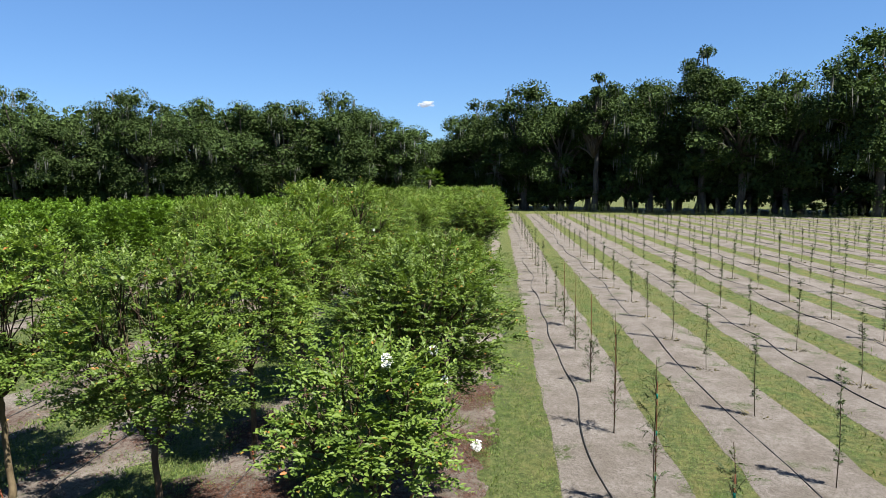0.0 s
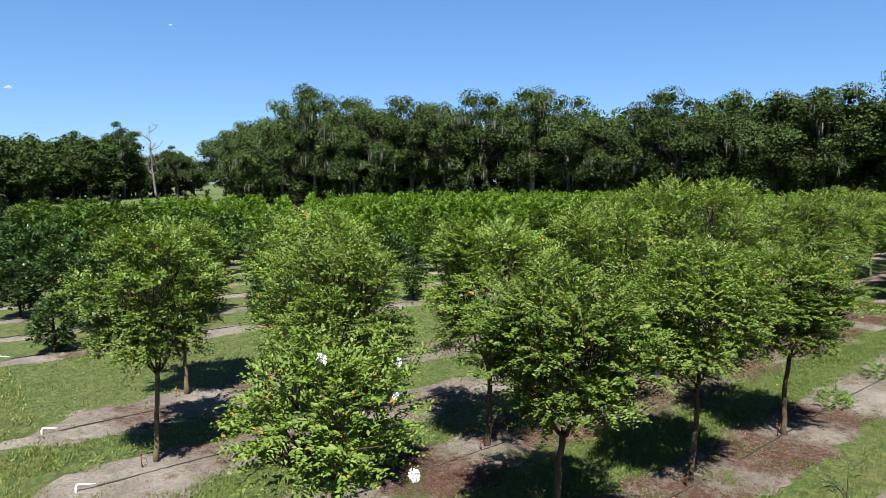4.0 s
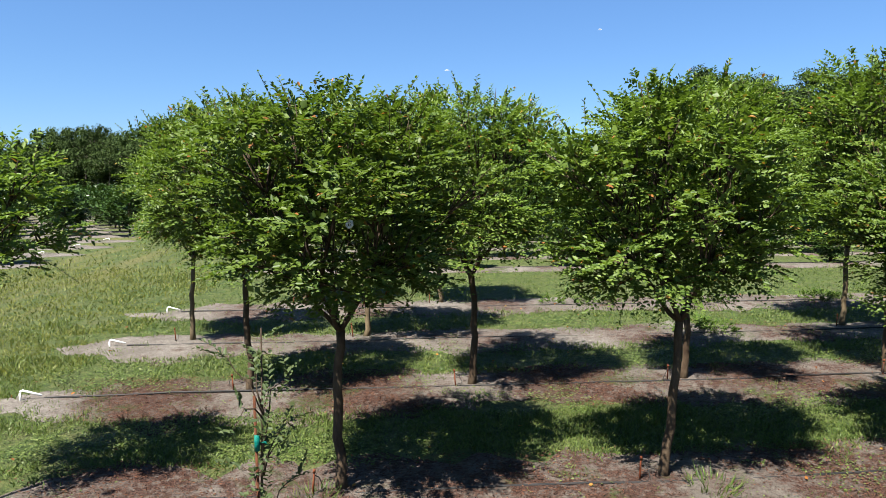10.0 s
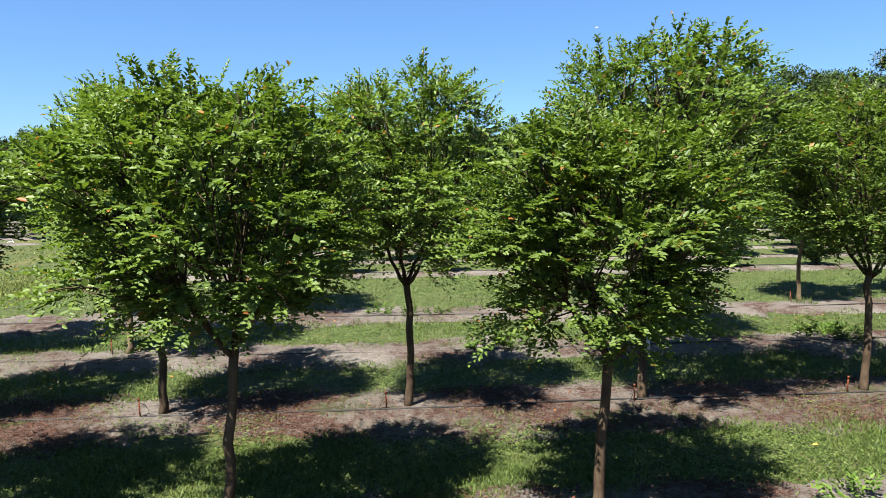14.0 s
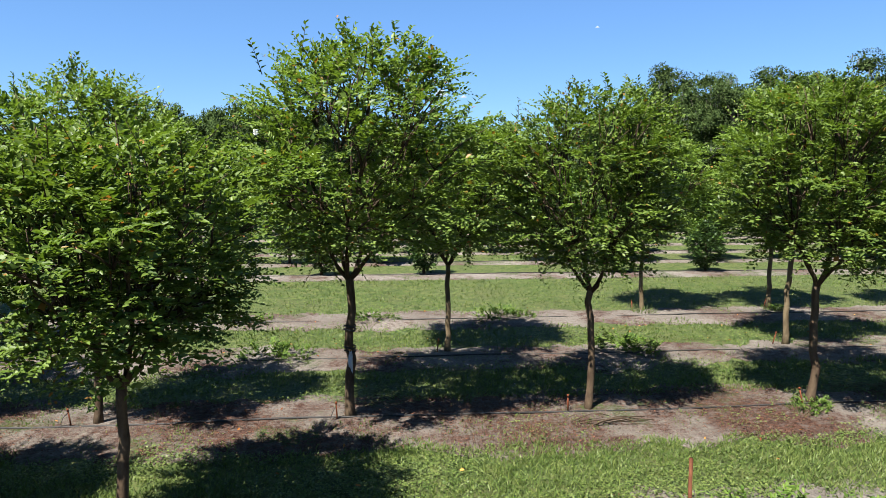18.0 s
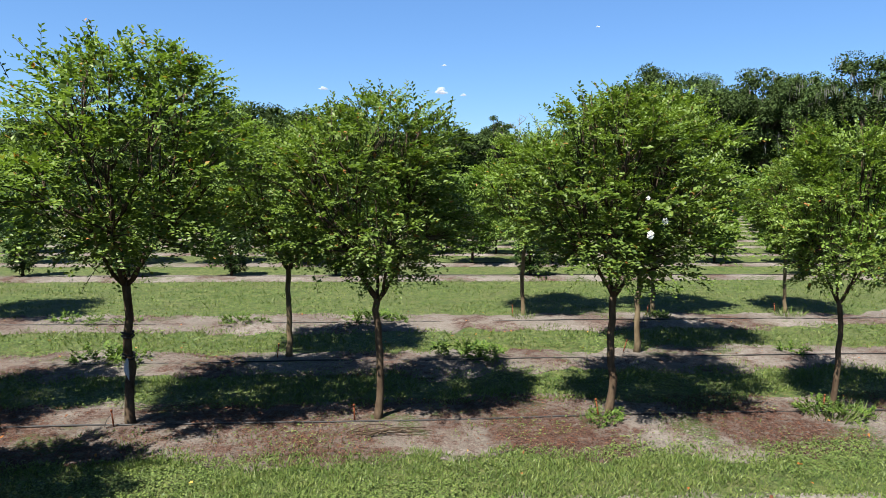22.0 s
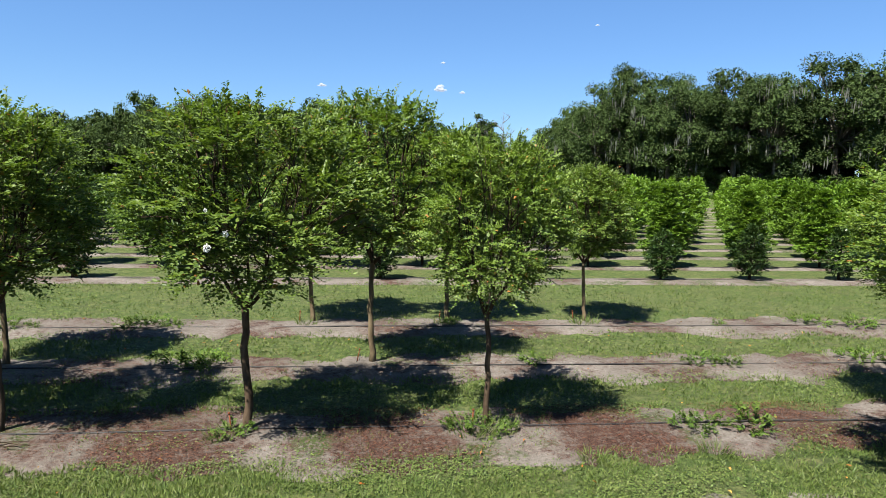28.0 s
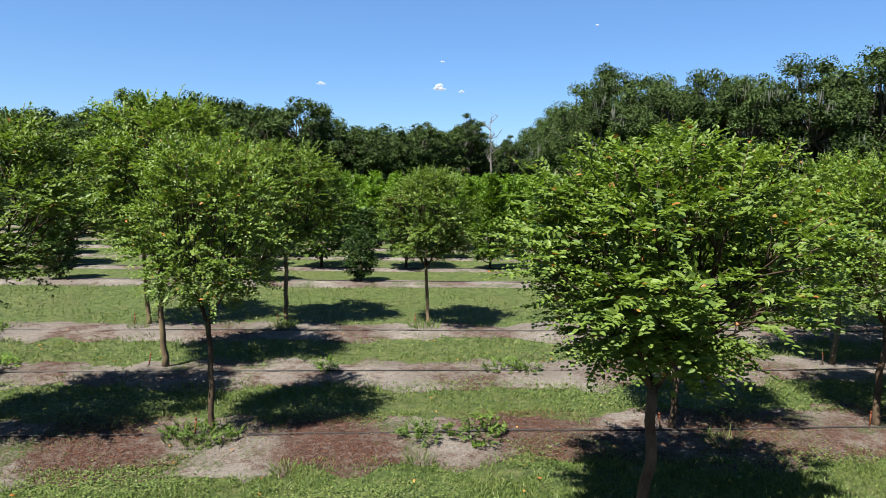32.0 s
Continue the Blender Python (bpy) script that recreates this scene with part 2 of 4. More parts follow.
# ---- mesh helpers ----
class Soup:
    """Collects vertices and polygons, with one material."""

    def __init__(self):
        self.v, self.f, self.n = [], [], 0

    def add(self, verts, faces):
        verts = np.asarray(verts, dtype=np.float32).reshape(-1, 3)
        self.v.append(verts)
        self.f.append(np.asarray(faces, dtype=np.int32) + self.n)
        self.n += len(verts)

    def mesh(self, name, mat, smooth=False):
        v = np.concatenate(self.v)
        me = bpy.data.meshes.new(name)
        loops = np.concatenate([f.ravel() for f in self.f])
        sizes = np.concatenate([np.full(len(f), f.shape[1], dtype=np.int32) for f in self.f])
        me.vertices.add(len(v))
        me.vertices.foreach_set("co", v.ravel())
        me.loops.add(len(loops))
        me.loops.foreach_set("vertex_index", loops)
        me.polygons.add(len(sizes))
        me.polygons.foreach_set("loop_start", np.concatenate([[0], np.cumsum(sizes)[:-1]]).astype(np.int32))
        if smooth:
            me.polygons.foreach_set("use_smooth", np.ones(len(sizes), dtype=bool))
        me.update(calc_edges=True)
        me.materials.append(mat)
        return me


def part(name, me, parent, label=""):
    ob = new(name, me)
    ob.parent = parent
    return tagged(ob, label) if label else ob


def unit(a):
    return a / np.maximum(np.linalg.norm(a, axis=-1, keepdims=True), 1e-6)


def tube(s, pts, radii, sides=7):
    """A tapered tube along a line of points."""
    p = np.asarray(pts, dtype=float)
    r = np.asarray(radii, dtype=float)
    d = unit(np.gradient(p, axis=0))
    ref = np.where(np.abs(d[:, 2:3]) > 0.9, np.array([[1.0, 0, 0]]), np.array([[0, 0, 1.0]]))
    a = unit(np.cross(d, ref))
    b = np.cross(d, a)
    ang = np.linspace(0, 2 * np.pi, sides, endpoint=False)
    ring = p[:, None] + r[:, None, None] * (np.cos(ang)[None, :, None] * a[:, None] + np.sin(ang)[None, :, None] * b[:, None])
    k, n = np.arange(len(p) - 1)[:, None], np.arange(sides)[None]
    q = np.stack([k * sides + n, k * sides + (n + 1) % sides, (k + 1) * sides + (n + 1) % sides, (k + 1) * sides + n], -1)
    s.add(ring.reshape(-1, 3), q.reshape(-1, 4))
    s.f.append(np.array([np.arange(sides)[::-1]], dtype=np.int32) + s.n - len(p) * sides)
    s.f.append(np.array([np.arange(sides)], dtype=np.int32) + s.n - sides)


def curve_pts(a, b, sag, n, rng, wob=0.0):
    t = np.linspace(0, 1, n)[:, None]
    p = (1 - t) * np.array(a) + t * np.array(b)
    p[:, 2] += sag * 4 * t[:, 0] * (1 - t[:, 0])
    if wob:
        w = np.cumsum(rng.normal(0, wob, (n, 3)), axis=0)
        w -= t * w[-1]
        w[0] = 0
        p += w
    return p


def leaves(s, p, d, up, length, width, fine=True, fold=0.25):
    """Many leaves: foot, direction, upper side, length and width of each. fine: pointed ovals of four triangles, else kites of two."""
    d = unit(d)
    side = unit(np.cross(d, up))
    nrm = np.cross(side, d)
    L, W = np.asarray(length)[:, None], np.asarray(width)[:, None]
    n = len(p)
    if fine:
        cols = [p, p + d * L * 0.3 + side * W * 0.46 + nrm * W * fold, p + d * L * 0.68 + side * W * 0.38 + nrm * W * fold * 0.7,
                p + d * L - nrm * L * 0.07,
                p + d * L * 0.68 - side * W * 0.38 + nrm * W * fold * 0.7, p + d * L * 0.3 - side * W * 0.46 + nrm * W * fold]
        idx = np.arange(n)[:, None] * 6
        f = np.concatenate([idx + np.array([[0, 1, 2, 3]]), idx + np.array([[0, 3, 4, 5]])])
        s.add(np.stack(cols, 1), f)
    else:
        cols = [p, p + d * L * 0.45 + side * W * 0.5 + nrm * W * fold, p + d * L, p + d * L * 0.45 - side * W * 0.5 + nrm * W * fold]
        idx = np.arange(n)[:, None] * 4
        f = np.concatenate([idx + np.array([[0, 1, 2]]), idx + np.array([[0, 2, 3]])])
        s.add(np.stack(cols, 1), f)


def sprays(s, rng, p, d, span, count, length, fine=True, twigs=None, face=None, loose=0.24):
    """Leafy shoots: leaves in two ranks along a short shoot that starts at p and runs along d."""
    n = len(p)
    d = unit(d)
    face = d if face is None else face
    t = (np.arange(count) + 0.6) / count
    up = np.array([[0, 0, 1.0]])
    side = unit(np.cross(d, up) + rng.normal(0, 0.25, (n, 3)))
    bend = np.array([0, 0, -1.0]) * 0.22
    foot = p[:, None] + d[:, None] * (span[:, None] * t[None])[..., None] + bend * ((t ** 2)[None, :] * span[:, None])[..., None]
    sign = np.where(np.arange(count) % 2 == 0, 1.0, -1.0)[None, :, None]
    ld = side[:, None] * sign * 0.85 + d[:, None] * 0.62 + rng.normal(0, 0.22, (n, count, 3))
    ln = np.cross(side, d)
    ln = np.where(ln[:, 2:3] < 0, -ln, ln)
    lu = ln[:, None] * 0.55 + 0.55 * up[None] + 0.5 * unit(face)[:, None] + rng.normal(0, loose, (n, count, 3))
    size = length * (0.7 + 0.5 * rng.random((n, count))) * (1.08 - 0.4 * t[None] ** 3)
    leaves(s, foot.reshape(-1, 3), ld.reshape(-1, 3), lu.reshape(-1, 3), size.ravel(), size.ravel() * 0.54, fine)
    if twigs is not None:
        for i in range(0, n, twigs[1]):
            tube(twigs[0], [p[i], p[i] + d[i] * span[i] * 0.5 + bend * span[i] * 0.25, p[i] + d[i] * span[i] + bend * span[i]], [0.004, 0.003, 0.0015], 3)


def ball_dirs(rng, n, low=-1.0):
    z = rng.uniform(low, 1, n)
    a = rng.uniform(0, 2 * np.pi, n)
    r = np.sqrt(1 - z * z)
    return np.stack([r * np.cos(a), r * np.sin(a), z], 1)


# ---- the ground ----
ROWS_OLD = {"A": 5.45, "B": 8.10, "C": 10.82, "D": 13.70}
BEDS_OLD = {"A": (5.27, 0.80), "B": (7.92, 0.84), "C": (10.55, 0.68), "D": (13.15, 0.76)}
HOSES_OLD = [5.35, 8.0, 10.46, 13.1]
ROWS_NEW = [2.67 - 2.6 * k for k in range(15)]
ROWS_BACK = [19.05 + 2.67 * k for k in range(18)]
ROWS_SIDE = [10.55, 12.6] + [18.6 + 2.7 * k for k in range(22)]


def ground_sheet():
    s = Soup()
    e = np.array([-2500, -600, -200, -80, -40, -20, 0, 20, 40, 80, 200, 600, 2500.0])
    x, y = np.meshgrid(e, e, indexing="ij")
    n = len(e)
    i, j = np.meshgrid(np.arange(n - 1), np.arange(n - 1), indexing="ij")
    q = np.stack([i * n + j, (i + 1) * n + j, (i + 1) * n + j + 1, i * n + j + 1], -1).reshape(-1, 4)
    s.add(np.stack([x, y, np.zeros_like(x)], -1), q)
    tagged(new("ground", s.mesh("ground", M_TURF)), "wide field of mown green grass", "ground", kind="structure")


def bed_strip(y, x0, x1, half, mat, label, seed, rag=1.0):
    """A low bed of sand along a row of trees, with a ragged edge."""
    rng = np.random.default_rng(seed)
    n = max(8, int((x1 - x0) / 0.12))
    x = np.linspace(x0, x1, n)
    if mat not in (M_BED, M_BED_BARE):
        x = np.unique(np.concatenate([np.linspace(x0, x1, int((x1 - x0) / 0.6)), np.linspace(x0, x0 + 7, 60), np.linspace(x1 - 7, x1, 60)]))
        n = len(x)

    def edge():
        w = np.zeros(n)
        for scale, amp in ((0.9, 0.08), (2.6, 0.07), (0.3, 0.07), (0.14, 0.05)) if mat in (M_BED, M_BED_BARE) else ((0.25, 0.03), (0.9, 0.03), (4.0, 0.025)):
            k = int((x1 - x0) / scale) + 2
            w += np.interp(x, np.linspace(x0, x1, k), rng.normal(0, amp * rag, k))
        return w * (1 + 1.3 * np.exp(-(x - x0) / 1.6))
    end = np.clip(np.minimum((x - x0) / rng.uniform(1.6, 2.6), (x1 - x) / rng.uniform(0.5, 1.6)), 0, 1) ** rng.uniform(0.45, 0.65)
    skew = np.clip(np.minimum((x - x0) / rng.uniform(1.6, 3.0), (x1 - x) / 1.6), 0, 1) ** rng.uniform(0.5, 0.9)
    e0, e1 = -(half + edge()) * end, (half + edge()) * skew
    cols = np.linspace(0, 1, 7)
    v = np.zeros((n, 7, 3))
    v[:, :, 0] = x[:, None]
    v[:, :, 1] = y + e0[:, None] * (1 - cols) + e1[:, None] * cols
    v[:, :, 2] = 0.006 + 0.035 * np.sin(cols * np.pi)[None] * end[:, None] + rng.normal(0, 0.004, (n, 7))
    v[:, (0, 6), 2] = 0.004
    k, m = np.meshgrid(np.arange(n - 1), np.arange(6), indexing="ij")
    q = np.stack([k * 7 + m, (k + 1) * 7 + m, (k + 1) * 7 + m + 1, k * 7 + m + 1], -1).reshape(-1, 4)
    s = Soup()
    s.add(v, q)
    return tagged(new("sand_bed", s.mesh("sand_bed", mat, True)), label, "sand bed", kind="structure")


ground_sheet()
STRIPS = []
for i, (k, y) in enumerate(ROWS_OLD.items()):
    yb, hb = BEDS_OLD[k]
    STRIPS.append((yb, -11.5, 74, hb))
    bed_strip(yb, -11.5, 74, hb, M_BED if k in "AB" else M_BED_BARE, "strip of grey sand and red-brown leaf mulch under the trees", 20 + i, 1.4)
for i, y in enumerate(ROWS_NEW):
    STRIPS.append((y + 0.12, -18, 74 - 1.1 * i, 0.86))
    bed_strip(y + 0.12, -18, 74 - 1.1 * i, 0.86, M_SAND, "strip of bare pale sand under young trees", 40 + i)
for i, y in enumerate(ROWS_BACK):
    STRIPS.append((y - 0.3, -11.4, 60, 0.62 if i == 0 else 0.42))
    bed_strip(y - 0.3, -11.4, 60, 0.62 if i == 0 else 0.42, M_BACK, "strip of pale sand under bushy trees", 70 + i)
for i, y in enumerate(ROWS_SIDE):
    STRIPS.append((y, -70, -16.7 - 0.05 * i, 0.8))
    bed_strip(y, -70, -16.7 - 0.05 * i, 0.8, M_SAND, "strip of pale sand in the side block", 100 + i, 2.2)


def sand_depth(x, y):
    """How far a point lies inside the nearest bed: negative on the grass."""
    deep = np.full(len(x), -9.0)
    for yc, a, b, h in STRIPS:
        deep = np.maximum(deep, np.minimum(h - np.abs(y - yc), np.minimum(x - a, b - x) * 0.45))
    return deep


def blotches(x, y, cell, seed):
    """Smooth random patches, -1 to 1, about one cell across."""
    g = np.random.default_rng(seed).uniform(-1, 1, (97, 89))
    u, v = x / cell + 300, y / cell + 300
    i, j = np.floor(u).astype(int), np.floor(v).astype(int)
    fu, fv = u - i, v - j
    fu, fv = fu * fu * (3 - 2 * fu), fv * fv * (3 - 2 * fv)
    at = lambda a, b: g[a % 97, b % 89]
    return (at(i, j) * (1 - fu) + at(i + 1, j) * fu) * (1 - fv) + (at(i, j + 1) * (1 - fu) + at(i + 1, j + 1) * fu) * fv


# ---- crape myrtles ----
def clumps(s, rng, centres, radii, axis, shoots, count, leaf, fine, flat=0.7, rise=0.2, span=(0.16, 0.36), core=900, core_leaf=0.09, loose=0.24):
    """Foliage in separate clumps: flat leafy shoots that fan out of each clump, and a dim filling of odd leaves inside."""
    n = len(centres)
    share = radii ** 2 / (radii ** 2).sum()
    which = rng.choice(n, shoots, p=share)
    u = ball_dirs(rng, shoots, -0.55)
    p = centres[which] + u * (radii[which] * rng.uniform(0.25, 1.0, shoots) ** 0.5)[:, None] * np.array([1, 1, flat]) * 0.8
    out = unit(p - axis)
    d = u * 0.75 + out * 0.7 + rng.normal(0, 0.22, (shoots, 3))
    d[:, 2] = d[:, 2] * 0.55 + rise
    sprays(s, rng, p, d, rng.uniform(*span, shoots), count, leaf, fine, None, u + out, loose)
    which = rng.choice(n, core, p=share)
    q = centres[which] + ball_dirs(rng, core) * (radii[which] * rng.uniform(0.05, 0.8, core))[:, None]
    leaves(s, q, ball_dirs(rng, core), ball_dirs(rng, core), np.full(core, core_leaf), np.full(core, core_leaf * 0.8), False, 0.1)


def myrtle_meshes(seed, height=3.7, width=2.4, fork=1.38, lobes=44, shoots=1150, lean=0.0, leaf=0.068, fine=True, count=12, thick=0.040, core=650, loose=0.24):
    """Meshes of one standard tree: trunk, limbs and crown, foot at the origin. The crown opens like a vase and bristles with upright shoots."""
    rng = np.random.default_rng(seed)
    trunk = Soup()
    top = np.array([lean * 0.6, rng.normal(0, 0.05), fork])
    pts = curve_pts((0, 0, -0.03), top, 0.0, 10, rng, 0.014)
    tube(trunk, pts, np.linspace(thick * 1.12, thick * 0.86, 10) * np.array([1.35, 1.1, 1, 1.03, 0.98, 1.03, 1, 1, 1.03, 1.1]), 10)
    base, roof = fork + 0.27, height - 0.42
    t = (np.arange(lobes) + rng.uniform(0.1, 0.9, lobes)) / lobes
    prof = np.interp(t, [0.0, 0.15, 0.42, 0.70, 0.88, 1.0], [0.50, 0.80, 1.0, 0.98, 0.78, 0.45])
    a = np.arange(lobes) * 2.39996 + rng.normal(0, 0.35, lobes)
    tilt = 1 + 0.14 * np.cos(a - rng.uniform(0, 6.28)) + 0.10 * np.cos(2 * a - rng.uniform(0, 6.28))
    r = (width / 2 - 0.16) * prof * tilt * np.sqrt(rng.uniform(0.15, 0.95, lobes))
    centres = np.stack([lean * 0.8 + r * np.cos(a), r * np.sin(a), base + (roof - base) * t + rng.normal(0, 0.05, lobes)], 1)
    radii = rng.uniform(0.20, 0.37, lobes) * width / 2.4
    s = Soup()
    order = np.argsort((a + 0.4 * t) % 6.283)
    for grp in np.array_split(order, 5):
        hub = top + (centres[grp].mean(0) - top) * np.array([0.5, 0.5, 0.42])
        tube(s, curve_pts(top - np.array([0, 0, 0.05]), hub, -0.04, 6, rng, 0.014), np.linspace(thick * 0.6, thick * 0.34, 6), 7)
        for k in grp:
            c = centres[k]
            tube(s, curve_pts(hub, c, -0.03, 5, rng, 0.02), np.linspace(thick * 0.24, 0.005, 5), 5)
            for _ in range(3):
                e = c + ball_dirs(rng, 1, -0.3)[0] * radii[k] * 0.95
                tube(s, curve_pts(c - (c - hub) * 0.3, e, 0.02, 4, rng, 0.015), np.linspace(0.009, 0.003, 4), 4)
    crown = Soup()
    mid = (base + roof) / 2
    clumps(crown, rng, centres, radii, np.array([lean * 0.8, 0, mid - 0.3]), shoots, count, leaf, fine, core=core, core_leaf=max(0.07, leaf * 1.15), loose=loose)
    n = 26 if fine else 22
    a, r = rng.uniform(0, 2 * np.pi, n), width / 2 * 0.78 * np.sqrt(rng.random(n))
    px = np.stack([lean * 0.8 + r * np.cos(a), r * np.sin(a), mid + (roof - mid + 0.06) * np.sqrt(np.clip(1 - (r / (width / 2)) ** 2, 0, 1))], 1)
    dd = np.stack([np.cos(a) * 0.3, np.sin(a) * 0.3, np.full(n, 1.0)], 1) + rng.normal(0, 0.22, (n, 3))
    sprays(crown, rng, px, dd, rng.uniform(0.2, 0.46, n), count, leaf * 0.9, fine, (s, 1))
    n = 7 if fine else 5
    k = rng.integers(0, max(2, lobes // 5), n)
    dd = np.stack([np.cos(rng.uniform(0, 6.28, n)), np.sin(rng.uniform(0, 6.28, n)), np.full(n, -0.75)], 1)
    sprays(crown, rng, centres[k] - np.array([0, 0, 0.08]), dd, rng.uniform(0.2, 0.4, n), max(6, count - 4), leaf, fine, (s, 1))
    return (trunk.mesh("trunk", M_BARK if fine or leaf < 0.06 else M_BARK_TAN, True), [s.mesh("branchwork", M_TWIG, True)], crown.mesh("crown", M_MYRTLE))


def place_tree(name, meshes, m, label, category, group):
    root = new(name)
    root.empty_display_size = 0.3
    trunk, limbs, crown = meshes
    part("trunk", trunk, root)
    for me in limbs:
        tagged(part("branchwork", me, root), kind="stuff")
    tagged(part("crown", crown, root), kind="stuff")
    root.matrix_basis = m
    return tagged(root, label, category, group)


def tree_pose(x, y, turn, wide, tall):
    return pose(x, y, 0, 0, 0, turn) @ Matrix.Diagonal((wide, wide, tall, 1))


MYRTLE = [myrtle_meshes(200 + k, shoots=1950, leaf=0.054, count=14, lobes=58 + 3 * k, core=1300, loose=0.32, fork=1.5) for k in range(4)]
MYRTLE_B = [myrtle_meshes(220 + k, shoots=2000, count=12, leaf=0.058, fine=False, lobes=48 + 2 * k) for k in range(5)]
MYRTLE_MID = [myrtle_meshes(240 + k, shoots=1650, count=11, leaf=0.068, fine=False) for k in range(3)]
MYRTLE_THIN = myrtle_meshes(230, 3.05, 1.8, 1.62, 26, 600, -0.06, 0.056, thick=0.028, core=120)
LABEL_M = "crape myrtle with one bare trunk and a round green crown"
# place in the row, spread and height against the 3.7 m pattern
NEAR_MYRTLES = [
    ("A", -6.81, 0.98, 0.92), ("A", -4.10, 0.92, 0.93), ("A", -1.45, 0.95, 0.88), ("A", 12.36, 1.16, 0.98),
    ("B", -8.08, 0.95, 0.99), ("B", -5.42, 1.0, 1.03), ("B", -2.73, 1.0, 1.05), ("B", 0.0, 1.2, 1.18), ("B", 2.72, 1.02, 1.05),
    ("B", 5.44, 1.12, 1.07), ("B", 8.19, 0.80, 1.0), ("B", 13.78, 0.95, 0.95), ("B", 16.5, 1.0, 1.0),
    ("C", -9.53, 0.90, 1.0), ("C", -6.81, 1.0, 1.03), ("C", 1.33, 1.0, 1.02), ("C", 6.81, 1.06, 1.19), ("C", 17.8, 1.0, 1.0),
    ("D", -8.12, 0.97, 0.98), ("D", -5.36, 1.0, 1.0), ("D", 5.58, 0.99, 1.06), ("D", 8.26, 1.05, 1.05), ("D", 11.1, 0.86, 0.92),
]
rngt = random.Random(5)
thin = place_tree("crape_myrtle", MYRTLE_THIN, tree_pose(-9.6, 5.45, 0, 1, 1), "thin leaning crape myrtle with a sparse crown and white flowers", "tree", "crape myrtles")
for i, (row, x, w, h) in enumerate(NEAR_MYRTLES):
    place_tree("crape_myrtle", (MYRTLE[i % 4] if row == "A" else MYRTLE_B[i % 5] if row == "B" else MYRTLE_MID[i % 3]), tree_pose(x, ROWS_OLD[row] - (0.12 if x == -1.45 else 0), rngt.uniform(0, 360), w, h), LABEL_M, "tree", "crape myrtles")
MYRTLE_FAR = [myrtle_meshes(260 + k, width=2.7, shoots=620, count=8, leaf=0.105, fine=False, core=500) for k in range(3)] + [myrtle_meshes(270 + k, width=2.8, shoots=300, count=7, leaf=0.16, fine=False, core=300) for k in range(3)]
for row, y in ROWS_OLD.items():
    x = 19.5 if row != "A" else 18.7
    while x < 72:
        if rngt.random() > 0.12:
            place_tree("crape_myrtle", MYRTLE_FAR[rngt.randrange(3) + (3 if x > 36 else 0)], tree_pose(x + rngt.uniform(-.1, .1), y, rngt.uniform(0, 360), rngt.uniform(.95, 1.12), rngt.uniform(.92, 1.08)), LABEL_M, "tree", "crape myrtles")
        x += 2.75


# ---- bushy trees of the blocks behind and beside ----
def bushy_meshes(seed, height, width, foot, mat, shape, leaf, shoots, count=7, lobes=46, core=400):
    """A tree leafy almost to the ground. shape: how far it spreads at five heights from foot to tip."""
    rng = np.random.default_rng(seed)
    trunk = Soup()
    tube(trunk, curve_pts((0, 0, -0.03), (0, 0, height * 0.8), 0, 7, rng, 0.01), np.linspace(0.05, 0.012, 7), 7)
    t = (np.arange(lobes) + rng.uniform(0, 1, lobes)) / lobes
    prof = np.interp(t, np.linspace(0, 1, len(shape)), shape)
    a = np.arange(lobes) * 2.39996 + rng.normal(0, 0.4, lobes)
    radii = width * rng.uniform(0.11, 0.19, lobes) * (0.55 + 0.45 * prof)
    r = np.maximum(width / 2 * prof * rng.uniform(0.8, 1.08, lobes) - radii * 0.8, 0.02) * np.sqrt(rng.uniform(0.3, 1.0, lobes))
    c = np.stack([r * np.cos(a), r * np.sin(a), foot + radii * 0.6 + (height - foot - radii * 1.2) * t], 1)
    s = Soup()
    for k in range(0, lobes, 3):
        z = c[k, 2] - min(0.4, 0.5 * c[k, 2])
        tube(s, curve_pts((0, 0, z), c[k], -0.04, 4, rng, 0.02), [0.018, 0.014, 0.01, 0.005], 4)
    crown = Soup()
    clumps(crown, rng, c, radii, np.array([0, 0, height * 0.35]), shoots, count, leaf, False, 0.9, 0.28, (leaf * 0.9, leaf * 2.2), core, leaf * 1.5)
    return (trunk.mesh("trunk", M_TWIG, True), [s.mesh("branchwork", M_TWIG, True)], crown.mesh("crown", mat))


DROP, ROUND, OVAL = (0.7, 1.0, 0.86, 0.55, 0.12), (0.62, 0.95, 1.0, 0.82, 0.35), (0.6, 0.95, 1.0, 0.76, 0.22)
SHRUB = [bushy_meshes(300 + k, 1.6, 1.36, 0.08, M_HOLLY, OVAL, 0.062, 900, 8) for k in range(3)]
BRIGHT = [bushy_meshes(310 + k, 3.1, 2.0, 0.24, M_BRIGHT, DROP, 0.10, 1250, 8) for k in range(3)]
BRIGHT_FAR = [bushy_meshes(315 + k, 2.85, 1.9, 0.22, M_BRIGHT, DROP, 0.23, 210, 6, 30, 60) for k in range(3)]
DARKEGG = [bushy_meshes(320 + k, 2.15, 2.1, 0.30, M_HOLLY, ROUND, 0.085, 1200, 8) for k in range(3)]
DARKEGG_FAR = [bushy_meshes(325 + k, 2.2, 2.2, 0.28, M_HOLLY, ROUND, 0.21, 210, 6, 30, 60) for k in range(3)]
GREENEGG = [bushy_meshes(340 + k, 2.9, 2.4, 0.25, M_EGG, OVAL, 0.095, 1200, 8) for k in range(3)]
GREENEGG_FAR = [bushy_meshes(345 + k, 2.7, 2.35, 0.22, M_EGG, OVAL, 0.22, 210, 6, 30, 60) for k in range(3)]
L_SHRUB = "low dense dark green glossy shrub clothed to the ground"
L_BRIGHT = "bushy upright tree with bright yellow-green leaves"
